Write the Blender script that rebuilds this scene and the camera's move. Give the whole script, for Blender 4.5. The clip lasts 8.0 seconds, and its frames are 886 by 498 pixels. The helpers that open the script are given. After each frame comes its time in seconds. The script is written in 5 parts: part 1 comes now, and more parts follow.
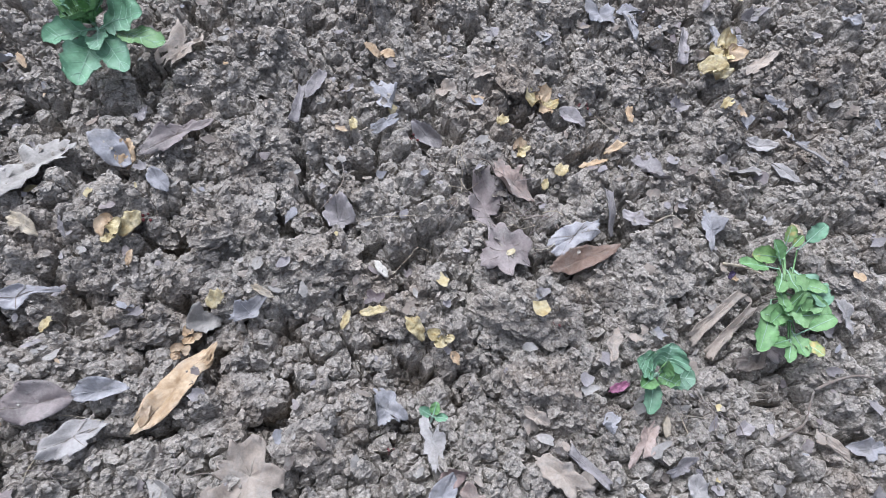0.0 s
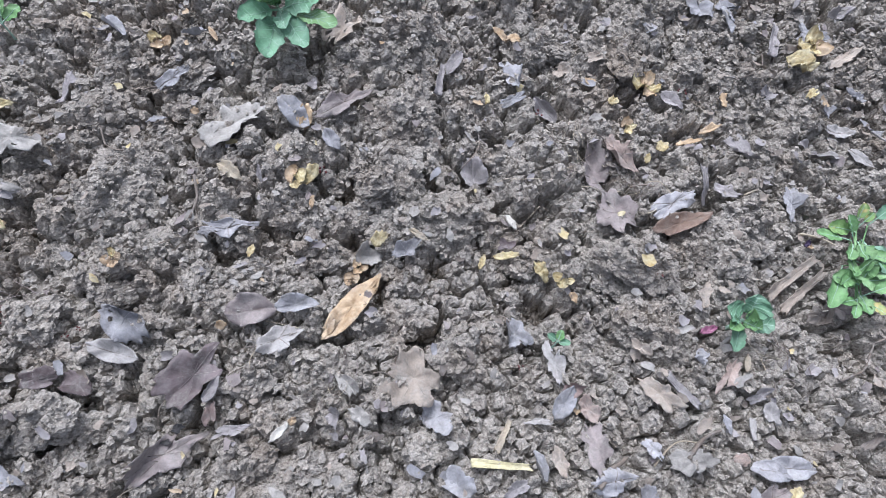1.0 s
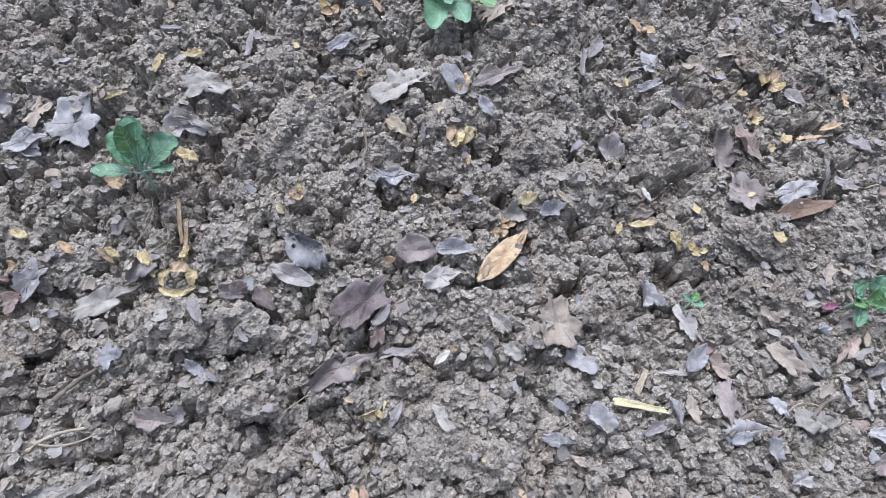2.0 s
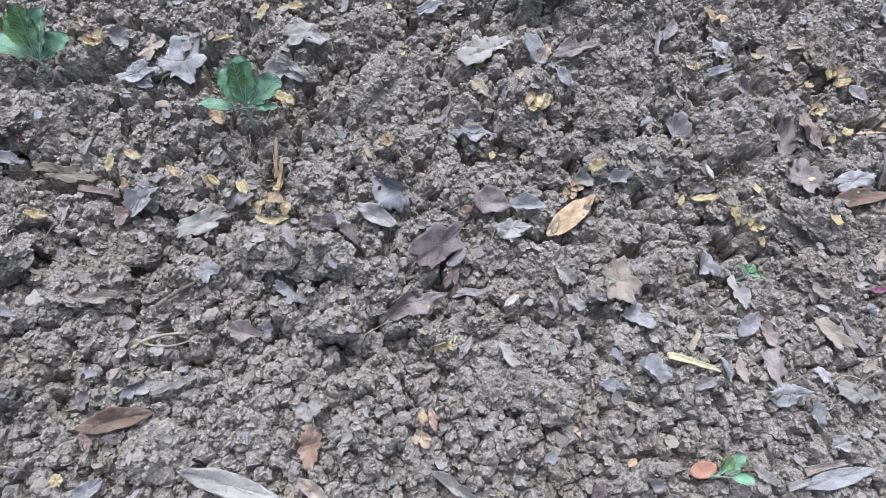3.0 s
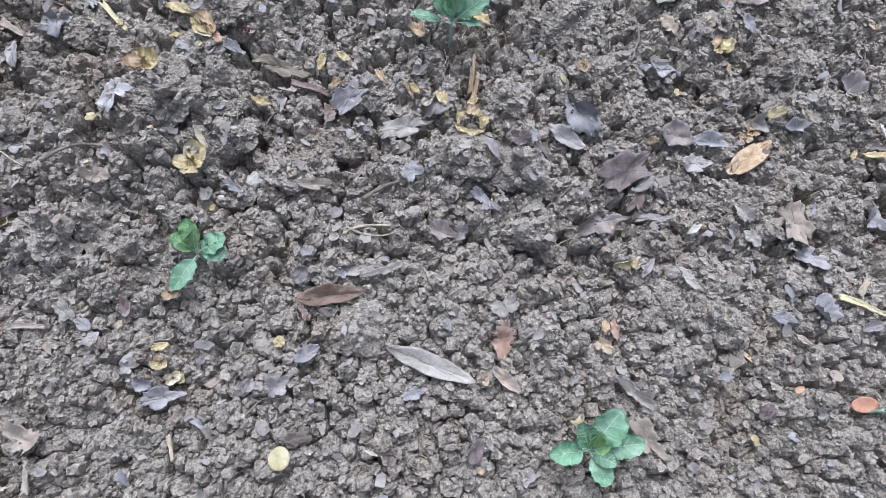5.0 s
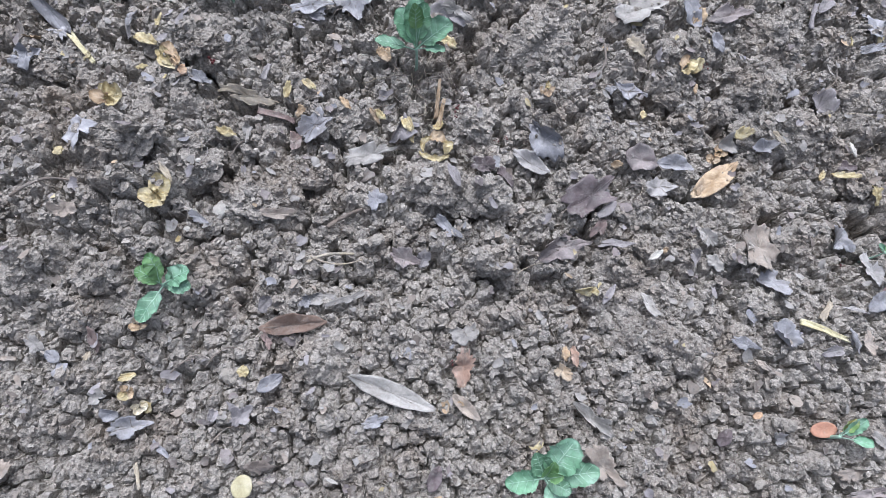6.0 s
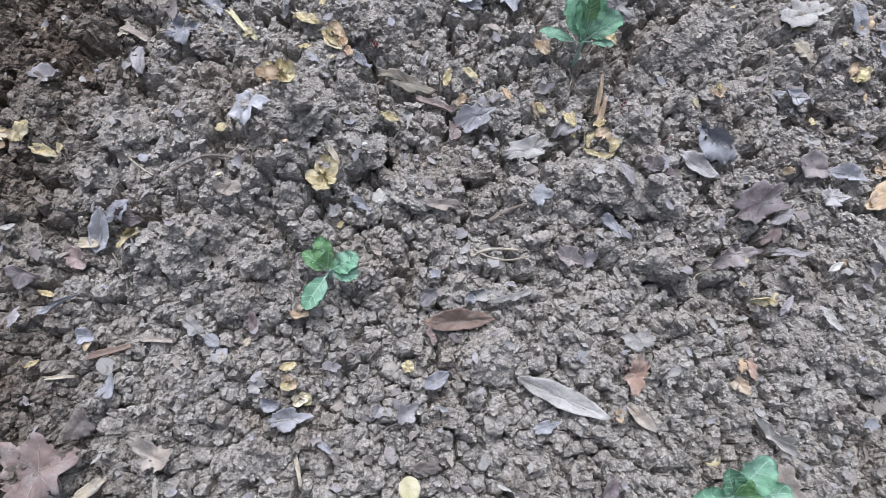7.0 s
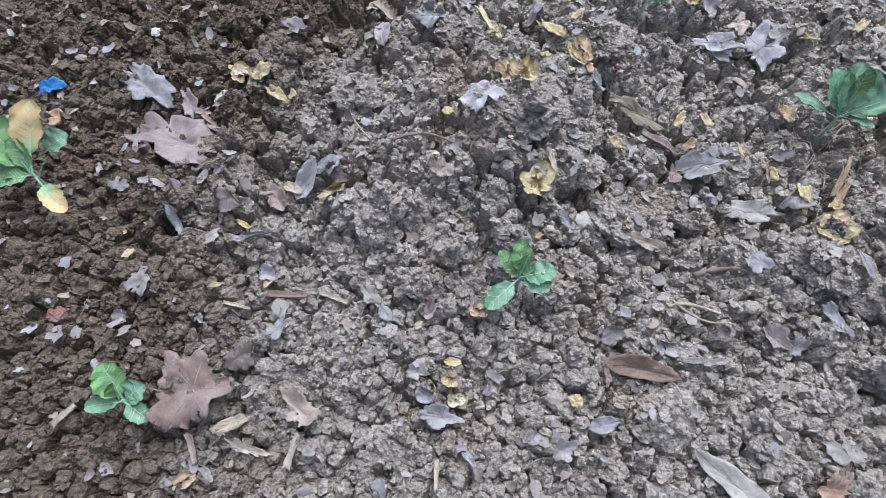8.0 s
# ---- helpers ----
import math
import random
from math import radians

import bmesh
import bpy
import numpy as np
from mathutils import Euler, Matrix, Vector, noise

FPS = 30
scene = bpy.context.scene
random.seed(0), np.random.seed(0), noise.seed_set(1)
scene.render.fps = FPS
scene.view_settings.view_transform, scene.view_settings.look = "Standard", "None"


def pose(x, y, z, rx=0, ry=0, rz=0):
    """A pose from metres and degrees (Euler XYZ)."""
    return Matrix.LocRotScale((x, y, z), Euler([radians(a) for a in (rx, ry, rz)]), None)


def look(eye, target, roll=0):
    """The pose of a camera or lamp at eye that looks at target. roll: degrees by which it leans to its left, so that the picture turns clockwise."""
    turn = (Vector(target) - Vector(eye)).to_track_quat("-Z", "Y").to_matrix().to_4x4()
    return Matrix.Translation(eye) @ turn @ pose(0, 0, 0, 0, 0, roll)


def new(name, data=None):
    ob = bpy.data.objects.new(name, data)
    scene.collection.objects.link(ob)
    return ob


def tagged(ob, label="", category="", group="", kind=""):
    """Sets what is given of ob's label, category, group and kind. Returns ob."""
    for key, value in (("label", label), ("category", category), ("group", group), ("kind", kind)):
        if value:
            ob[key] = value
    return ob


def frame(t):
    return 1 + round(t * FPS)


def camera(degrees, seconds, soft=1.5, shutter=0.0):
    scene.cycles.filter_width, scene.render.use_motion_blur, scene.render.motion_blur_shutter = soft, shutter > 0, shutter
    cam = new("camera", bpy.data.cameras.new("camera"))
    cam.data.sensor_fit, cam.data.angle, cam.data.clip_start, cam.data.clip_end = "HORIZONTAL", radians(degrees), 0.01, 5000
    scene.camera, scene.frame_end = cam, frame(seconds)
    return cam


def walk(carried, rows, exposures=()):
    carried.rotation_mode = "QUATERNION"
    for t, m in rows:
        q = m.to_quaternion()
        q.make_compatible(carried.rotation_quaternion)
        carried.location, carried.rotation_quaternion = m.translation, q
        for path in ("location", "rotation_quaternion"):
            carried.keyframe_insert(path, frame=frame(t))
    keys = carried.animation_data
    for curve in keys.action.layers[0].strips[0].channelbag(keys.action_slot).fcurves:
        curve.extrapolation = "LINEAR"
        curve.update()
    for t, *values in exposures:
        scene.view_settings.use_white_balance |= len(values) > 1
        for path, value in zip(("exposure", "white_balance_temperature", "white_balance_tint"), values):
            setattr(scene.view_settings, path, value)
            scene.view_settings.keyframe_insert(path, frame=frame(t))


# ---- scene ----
cam = camera(70.68, 8.0, soft=0.5, shutter=0.1)
PATH = [
    (0, (0.086, -0.045, 0.554), (0.38, 0.754, -1.256), 14.9),
    (0.5, (0.038, -0.061, 0.643), (0.271, 0.688, -1.197), 13.7),
    (1, (-0.035, -0.103, 0.65), (0.155, 0.62, -1.205), 12.9),
    (1.5, (-0.112, -0.139, 0.677), (0.05, 0.601, -1.174), 12.8),
    (2, (-0.184, -0.188, 0.675), (-0.068, 0.569, -1.173), 12.1),
    (2.2, (-0.207, -0.204, 0.672), (-0.114, 0.541, -1.182), 11.8),
    (3.3, (-0.254, -0.278, 0.706), (-0.211, 0.453, -1.156), 13.3),
    (3.5, (-0.264, -0.284, 0.707), (-0.233, 0.42, -1.165), 13.3),
    (4, (-0.318, -0.318, 0.693), (-0.311, 0.339, -1.196), 13.4),
    (4.5, (-0.401, -0.362, 0.692), (-0.399, 0.252, -1.211), 14.7),
    (4.7, (-0.435, -0.38, 0.693), (-0.424, 0.243, -1.208), 15.8),
    (5.8, (-0.388, -0.325, 0.734), (-0.408, 0.252, -1.181), 13.3),
    (6, (-0.384, -0.316, 0.731), (-0.403, 0.252, -1.186), 12.8),
    (6.5, (-0.453, -0.336, 0.713), (-0.463, 0.245, -1.201), 13.7),
    (7, (-0.561, -0.379, 0.679), (-0.611, 0.233, -1.225), 13.0),
    (7.5, (-0.604, -0.419, 0.615), (-0.82, 0.232, -1.263), 8.1),
    (8, (-0.642, -0.456, 0.623), (-1.038, 0.179, -1.232), 3.0),
]
walk(cam, [(t, look(eye, target, roll)) for t, eye, target, roll in PATH], exposures=((0.0, -0.26, 5520, 12), (8.0, -0.26, 5520, 12)))

# ---- overcast daylight ----
world = bpy.data.worlds.new("overcast_sky")
scene.world = world
world.use_nodes = True
wn = world.node_tree
sky = wn.nodes.new("ShaderNodeTexSky")
sky.sky_type = "NISHITA"
sky.sun_disc = False
sky.sun_elevation, sky.sun_rotation = radians(58), radians(-20)
sky.air_density, sky.dust_density, sky.ozone_density = 0.8, 7.0, 1.0
wn.nodes["Background"].inputs[1].default_value = 0.25
pale = wn.nodes.new("ShaderNodeHueSaturation")
pale.inputs["Saturation"].default_value = 0.45
wn.links.new(sky.outputs[0], pale.inputs["Color"])
wn.links.new(pale.outputs[0], wn.nodes["Background"].inputs[0])
sun = new("sun", bpy.data.lights.new("sun", "SUN"))
sun.data.energy, sun.data.angle, sun.data.color = 1.5, radians(35), (1.0, 0.97, 0.93)
sun.matrix_world = look((math.sin(radians(-20)), math.cos(radians(-20)), math.tan(radians(58))), (0, 0, 0))


# ---- materials ----
def material(name, rough=0.9, spec=0.2):
    m = bpy.data.materials.new(name)
    m.use_nodes = True
    p = m.node_tree.nodes["Principled BSDF"]
    p.inputs["Roughness"].default_value = rough
    p.inputs["Specular IOR Level"].default_value = spec
    return m, m.node_tree.nodes, m.node_tree.links, p


def tex(nodes, links, kind, scale, detail=4.0, rough=0.6, coord="Object"):
    tc = nodes.new("ShaderNodeNewGeometry" if coord == "Position" else "ShaderNodeTexCoord")
    t = nodes.new("ShaderNodeTexNoise" if kind == "noise" else "ShaderNodeTexVoronoi")
    t.inputs["Scale"].default_value = scale
    if kind == "noise":
        t.inputs["Detail"].default_value, t.inputs["Roughness"].default_value = detail, rough
    links.new(tc.outputs[coord], t.inputs["Vector"])
    return t


def ramp(nodes, links, source, stops):
    r = nodes.new("ShaderNodeValToRGB")
    while len(r.color_ramp.elements) < len(stops):
        r.color_ramp.elements.new(0.5)
    for e, (at, c) in zip(r.color_ramp.elements, stops):
        e.position, e.color = at, (*c, 1)
    links.new(source, r.inputs[0])
    return r


def mix(nodes, links, kind, fac, a, b):
    m = nodes.new("ShaderNodeMix")
    m.data_type, m.blend_type = "RGBA", kind
    for socket, v in ((0, fac), (6, a), (7, b)):
        if isinstance(v, (int, float)):
            m.inputs[socket].default_value = v
        elif isinstance(v, tuple):
            m.inputs[socket].default_value = (*v, 1)
        else:
            links.new(v, m.inputs[socket])
    return m.outputs[2]


def bump(nodes, links, p, layers):
    last = None
    for source, strength, distance, *domed in layers:
        b = nodes.new("ShaderNodeBump")
        b.invert = bool(domed)
        b.inputs["Strength"].default_value, b.inputs["Distance"].default_value = strength, distance
        links.new(source, b.inputs["Height"])
        if last:
            links.new(last.outputs[0], b.inputs["Normal"])
        last = b
    links.new(last.outputs[0], p.inputs["Normal"])


def soil(name, dark, mid, light, islands=False, coord="Position"):
    m, n, l, p = material(name, 1.0, 0.03)
    fine, wide = tex(n, l, "noise", 230, 8, 0.75, coord), tex(n, l, "noise", 9, 4, 0.6, coord)
    grain = tex(n, l, "noise", 480, 4, 0.75, coord)
    crumb, chip = tex(n, l, "voronoi", 210, coord=coord), tex(n, l, "voronoi", 480, coord=coord)
    base = ramp(n, l, fine.outputs[0], [(0.3, dark), (0.48, mid), (0.68, light)])
    patch = ramp(n, l, wide.outputs[0], [(0.3, (0.84, 0.77, 0.7)), (0.5, (1, 1, 1)), (0.72, (1.08, 1.07, 1.04))])
    out = mix(n, l, "MULTIPLY", 0.85, base.outputs[0], patch.outputs[0])
    specks = ramp(n, l, grain.outputs[0], [(0.34, (0.6, 0.58, 0.56)), (0.5, (1, 1, 1)), (0.66, (1.14, 1.12, 1.1))])
    out = mix(n, l, "MULTIPLY", 0.9, out, specks.outputs[0])
    if islands:
        rnd = n.new("ShaderNodeNewGeometry").outputs["Random Per Island"]
    else:
        rnd = n.new("ShaderNodeObjectInfo").outputs["Random"]
    own = ramp(n, l, rnd, [(0.0, (0.8, 0.77, 0.74)), (0.5, (1, 0.99, 0.97)), (1.0, (1.08, 1.06, 1.03))])
    out = mix(n, l, "MULTIPLY", 0.9, out, own.outputs[0])
    # Damp dark soil in the furrow at the west end.
    place = n.new("ShaderNodeNewGeometry").outputs["Position"]
    reach = []
    for way, start in (((-0.764, -0.645, 0), 0.97), ((-1, 0, 0), 1.03)):
        dot = n.new("ShaderNodeVectorMath")
        dot.operation, dot.inputs[1].default_value = "DOT_PRODUCT", way
        l.new(place, dot.inputs[0])
        less = n.new("ShaderNodeMath")
        less.operation, less.inputs[1].default_value = "SUBTRACT", start
        l.new(dot.outputs["Value"], less.inputs[0])
        reach.append(less.outputs[0])
    most = n.new("ShaderNodeMath")
    most.operation = "MAXIMUM"
    l.new(reach[0], most.inputs[0])
    l.new(reach[1], most.inputs[1])
    blur = tex(n, l, "noise", 11, 5, 0.7, coord)
    add = n.new("ShaderNodeMath")
    add.operation, add.inputs[1].default_value = "MULTIPLY_ADD", 0.36
    l.new(blur.outputs[0], add.inputs[0])
    l.new(most.outputs[0], add.inputs[2])
    shift = n.new("ShaderNodeMapRange")
    shift.inputs["From Min"].default_value, shift.inputs["From Max"].default_value = 0.1, 0.27
    l.new(add.outputs[0], shift.inputs["Value"])
    # The furrow ends a short way past the bed.
    away = n.new("ShaderNodeVectorMath")
    away.operation, away.inputs[1].default_value = "DISTANCE", (-0.35, 0, 0)
    l.new(place, away.inputs[0])
    ends = n.new("ShaderNodeMapRange")
    ends.interpolation_type = "SMOOTHSTEP"
    for socket, v in (("From Min", 1.2), ("From Max", 1.8), ("To Min", 1.0), ("To Max", 0.0)):
        ends.inputs[socket].default_value = v
    l.new(away.outputs["Value"], ends.inputs["Value"])
    both = n.new("ShaderNodeMath")
    both.operation = "MULTIPLY"
    l.new(shift.outputs[0], both.inputs[0])
    l.new(ends.outputs[0], both.inputs[1])
    damp = ramp(n, l, both.outputs[0], [(0.0, (0, 0, 0)), (1.0, (1, 1, 1))])
    wet = mix(n, l, "MULTIPLY", 1.0, out, (0.46, 0.41, 0.365))
    out = mix(n, l, "MIX", damp.outputs[0], out, wet)
    l.new(out, p.inputs["Base Color"])
    bump(n, l, p, [(crumb.outputs["Distance"], 0.5, 0.004, "domed"), (fine.outputs[0], 0.4, 0.0035), (chip.outputs["Distance"], 0.4, 0.002, "domed")])
    return m


def leafy(name, dark, mid, light, rough=0.75, scale=35, spots=None, gain=1.0, dust=0.75, tip=None):
    dark, mid, light = (tuple(min(0.8, v * gain) for v in c) for c in (dark, mid, light))
    m, n, l, p = material(name, rough, 0.3)
    wide, fine = tex(n, l, "noise", scale, 5, 0.65), tex(n, l, "noise", 420, 4, 0.7)
    base = ramp(n, l, wide.outputs[0], [(0.3, dark), (0.5, mid), (0.72, light)])
    f = ramp(n, l, fine.outputs[0], [(0.3, (0.78, 0.77, 0.76)), (0.55, (1, 1, 1)), (0.8, (1.15, 1.14, 1.12))])
    out = mix(n, l, "MULTIPLY", 0.8, base.outputs[0], f.outputs[0])
    if spots:
        s = tex(n, l, "noise", 60, 3, 0.5)
        where = ramp(n, l, s.outputs[0], [(0.58, (0, 0, 0)), (0.68, (1, 1, 1))])
        out = mix(n, l, "MIX", where.outputs[0], out, spots)
    if tip:
        # The leaf has yellowed from its tip and one side inwards.
        colour, start, end = tip
        far = n.new("ShaderNodeVectorMath")
        far.operation = "LENGTH"
        l.new(n.new("ShaderNodeTexCoord").outputs["Object"], far.inputs[0])
        edge = n.new("ShaderNodeMath")
        edge.operation, edge.inputs[1].default_value = "MULTIPLY_ADD", 0.016
        l.new(wide.outputs[0], edge.inputs[0])
        l.new(far.outputs["Value"], edge.inputs[2])
        part_of = n.new("ShaderNodeMapRange")
        part_of.inputs["From Min"].default_value, part_of.inputs["From Max"].default_value = start + 0.008, end + 0.008
        l.new(edge.outputs[0], part_of.inputs["Value"])
        out = mix(n, l, "MIX", part_of.outputs[0], out, colour)
    own = ramp(n, l, n.new("ShaderNodeObjectInfo").outputs["Random"], [(0.0, (0.8, 0.79, 0.78)), (1.0, (1.15, 1.14, 1.12))])
    out = mix(n, l, "MULTIPLY", 0.9, out, own.outputs[0])
    if dust:
        # Dried soil stuck to the surface in patches and grains.
        d, g = tex(n, l, "noise", 48, 8, 0.8, "Position"), tex(n, l, "noise", 330, 3, 0.7, "Position")
        where = ramp(n, l, d.outputs[0], [(0.47, (0, 0, 0)), (0.66, (dust, dust, dust))])
        soil_tone = ramp(n, l, g.outputs[0], [(0.35, (0.16, 0.147, 0.13)), (0.65, (0.34, 0.322, 0.295))])
        out = mix(n, l, "MIX", where.outputs[0], out, soil_tone.outputs[0])
    l.new(out, p.inputs["Base Color"])
    bump(n, l, p, [(wide.outputs[0], 0.3, 0.002), (fine.outputs[0], 0.35, 0.0008)])
    return m


SOIL = soil("dry_clay_soil", (0.118, 0.1, 0.084), (0.315, 0.293, 0.262), (0.43, 0.406, 0.372))
CRUMB = soil("dry_clay_crumbs", (0.122, 0.103, 0.087), (0.328, 0.305, 0.273), (0.445, 0.42, 0.385), islands=True)
CLOD = soil("dry_clay_clod", (0.122, 0.103, 0.087), (0.328, 0.305, 0.273), (0.445, 0.42, 0.385))
MATS = {
    "lightgrey": leafy("pale_grey_leaf", (0.28, 0.265, 0.25), (0.42, 0.4, 0.385), (0.53, 0.51, 0.49), gain=0.88),
    "dustgrey": leafy("soil_grey_leaf", (0.2, 0.186, 0.168), (0.32, 0.303, 0.278), (0.43, 0.41, 0.38), gain=1.04),
    "lilac2": leafy("pale_lilac_grey_leaf", (0.3, 0.292, 0.302), (0.42, 0.412, 0.426), (0.52, 0.512, 0.524), gain=0.92),
    "lightbeige": leafy("pale_beige_leaf", (0.27, 0.235, 0.19), (0.41, 0.37, 0.31), (0.52, 0.47, 0.4)),
    "rosebeige": leafy("pinkish_beige_leaf", (0.2, 0.15, 0.13), (0.36, 0.285, 0.245), (0.47, 0.39, 0.35), gain=1.05),
    "rosegrey": leafy("brownish_grey_leaf", (0.14, 0.115, 0.11), (0.25, 0.215, 0.205), (0.35, 0.305, 0.295), gain=1.12),
    "rosebrown": leafy("rosy_brown_lobed_leaf", (0.13, 0.09, 0.08), (0.25, 0.185, 0.162), (0.35, 0.275, 0.245)),
    "dark2": leafy("dark_grey_brown_leaf", (0.085, 0.07, 0.06), (0.165, 0.14, 0.12), (0.26, 0.225, 0.195), gain=1.1),
    "salmon": leafy("orange_brown_leaf", (0.24, 0.15, 0.11), (0.41, 0.28, 0.21), (0.52, 0.39, 0.31)),
    "orangetan": leafy("orange_tan_scrap", (0.33, 0.2, 0.12), (0.47, 0.32, 0.2), (0.56, 0.42, 0.29)),
    "tan2": leafy("pale_tan_leaf", (0.33, 0.24, 0.15), (0.5, 0.4, 0.28), (0.6, 0.52, 0.4)),
    "palehusk": leafy("pale_yellow_white_husk", (0.42, 0.35, 0.22), (0.62, 0.56, 0.42), (0.7, 0.66, 0.55), scale=90, dust=0.3),
    "straw2": leafy("light_straw", (0.42, 0.37, 0.2), (0.58, 0.53, 0.33), (0.68, 0.63, 0.45), dust=0.3),
    "yellowgreen": leafy("yellowing_green_leaf", (0.13, 0.26, 0.085), (0.24, 0.37, 0.135), (0.42, 0.44, 0.2), 0.5, spots=(0.58, 0.42, 0.17), dust=0.15),
    "yellowtip": leafy("leaf_yellowed_from_the_tip", (0.15, 0.3, 0.15), (0.24, 0.4, 0.2), (0.34, 0.47, 0.27), 0.5, dust=0.1, tip=((0.58, 0.45, 0.21), 0.026, 0.043)),
    "palestone": leafy("pale_stone", (0.25, 0.22, 0.18), (0.34, 0.31, 0.265), (0.43, 0.4, 0.35), 0.9),
    "pinkstone": leafy("pinkish_stone", (0.3, 0.22, 0.18), (0.4, 0.31, 0.26), (0.5, 0.4, 0.35), 0.85),
    "redstone": leafy("reddish_stone", (0.2, 0.09, 0.07), (0.3, 0.15, 0.12), (0.38, 0.22, 0.18), 0.85),
    "grey": leafy("weathered_grey_leaf", (0.16, 0.145, 0.145), (0.27, 0.25, 0.25), (0.38, 0.355, 0.35), gain=1.15),
    "lilac": leafy("weathered_lilac_grey_leaf", (0.165, 0.162, 0.168), (0.275, 0.272, 0.284), (0.39, 0.386, 0.398), dust=0.65, gain=1.14),
    "beige": leafy("weathered_beige_leaf", (0.19, 0.155, 0.125), (0.31, 0.265, 0.22), (0.43, 0.37, 0.31), gain=1.15),
    "brown": leafy("russet_brown_leaf", (0.1, 0.067, 0.05), (0.21, 0.145, 0.11), (0.32, 0.235, 0.185), dust=0.45),
    "dark": leafy("dark_purple_brown_leaf", (0.075, 0.055, 0.055), (0.15, 0.12, 0.12), (0.25, 0.215, 0.215), gain=1.00),
    "tan": leafy("golden_tan_leaf", (0.28, 0.18, 0.09), (0.48, 0.36, 0.23), (0.6, 0.49, 0.35), scale=60, dust=0.45),
    "rose": leafy("rosy_brown_leaf", (0.14, 0.1, 0.09), (0.24, 0.18, 0.16), (0.34, 0.265, 0.24), gain=1.05),
    "yellow": leafy("pale_yellow_petal", (0.36, 0.26, 0.1), (0.53, 0.45, 0.25), (0.65, 0.59, 0.41), scale=110, dust=0.45),
    "orange": leafy("orange_leaf", (0.4, 0.19, 0.12), (0.5, 0.27, 0.18), (0.57, 0.35, 0.25), dust=0.4),
    "white": leafy("off_white_chip", (0.45, 0.42, 0.36), (0.6, 0.57, 0.51), (0.7, 0.68, 0.62), dust=0.35),
    "straw": leafy("pale_straw", (0.29, 0.24, 0.17), (0.46, 0.4, 0.3), (0.56, 0.5, 0.4)),
    "twig": leafy("grey_brown_twig", (0.1, 0.08, 0.065), (0.2, 0.165, 0.135), (0.3, 0.255, 0.21)),
    "black": leafy("blackened_leaf", (0.012, 0.012, 0.014), (0.03, 0.029, 0.03), (0.07, 0.065, 0.065), dust=0.3),
    "red": leafy("dark_red_berry", (0.06, 0.018, 0.018), (0.12, 0.028, 0.028), (0.19, 0.05, 0.048), dust=0.4),
    "green": leafy("blue_green_leaf", (0.11, 0.23, 0.135), (0.19, 0.35, 0.22), (0.3, 0.46, 0.34), 0.42, dust=0.2),
    "fresh": leafy("fresh_green_leaf", (0.11, 0.235, 0.085), (0.19, 0.345, 0.14), (0.29, 0.45, 0.22), 0.45, dust=0.15),
    "vein": leafy("pale_green_vein", (0.27, 0.43, 0.31), (0.35, 0.5, 0.385), (0.42, 0.56, 0.46), 0.5, dust=0.05),
    "blue": leafy("blue_plastic", (0.02, 0.12, 0.35), (0.03, 0.19, 0.47), (0.05, 0.25, 0.55), 0.35, dust=0.2),
    "pink": leafy("dull_pink_petal", (0.2, 0.07, 0.12), (0.31, 0.13, 0.21), (0.42, 0.22, 0.31), dust=0.2),
    "violet": leafy("violet_petal", (0.05, 0.035, 0.08), (0.1, 0.07, 0.15), (0.17, 0.13, 0.23), dust=0.2),
}


# ---- lie of the land ----
def lattice(ix, iy, seed):
    h = (ix.astype(np.int64) * 374761393 + iy.astype(np.int64) * 668265263 + seed * 982451653) & 0x7FFFFFFF
    h = ((h ^ (h >> 13)) * 1274126177) & 0x7FFFFFFF
    return ((h ^ (h >> 16)) & 0xFFFF) / 65535.0


def vnoise(x, y, scale, seed):
    """Smooth value noise from -1 to 1."""
    u, v = x / scale, y / scale
    i, j = np.floor(u), np.floor(v)
    a, b = u - i, v - j
    a, b = a * a * (3 - 2 * a), b * b * (3 - 2 * b)
    p = lattice(i, j, seed) * (1 - a) + lattice(i + 1, j, seed) * a
    q = lattice(i, j + 1, seed) * (1 - a) + lattice(i + 1, j + 1, seed) * a
    return 2 * (p * (1 - b) + q * b) - 1


def smooth(x, a, b):
    t = np.clip((x - a) / (b - a), 0, 1)
    return t * t * (3 - 2 * t)


# The bed's raster runs along the bed, turned from the world's axes.
LEAN = radians(20)
LC, LS = math.cos(LEAN), math.sin(LEAN)
U0, U1, V0, V1, CELL = -1.47, 0.97, -0.36, 0.68, 0.0022


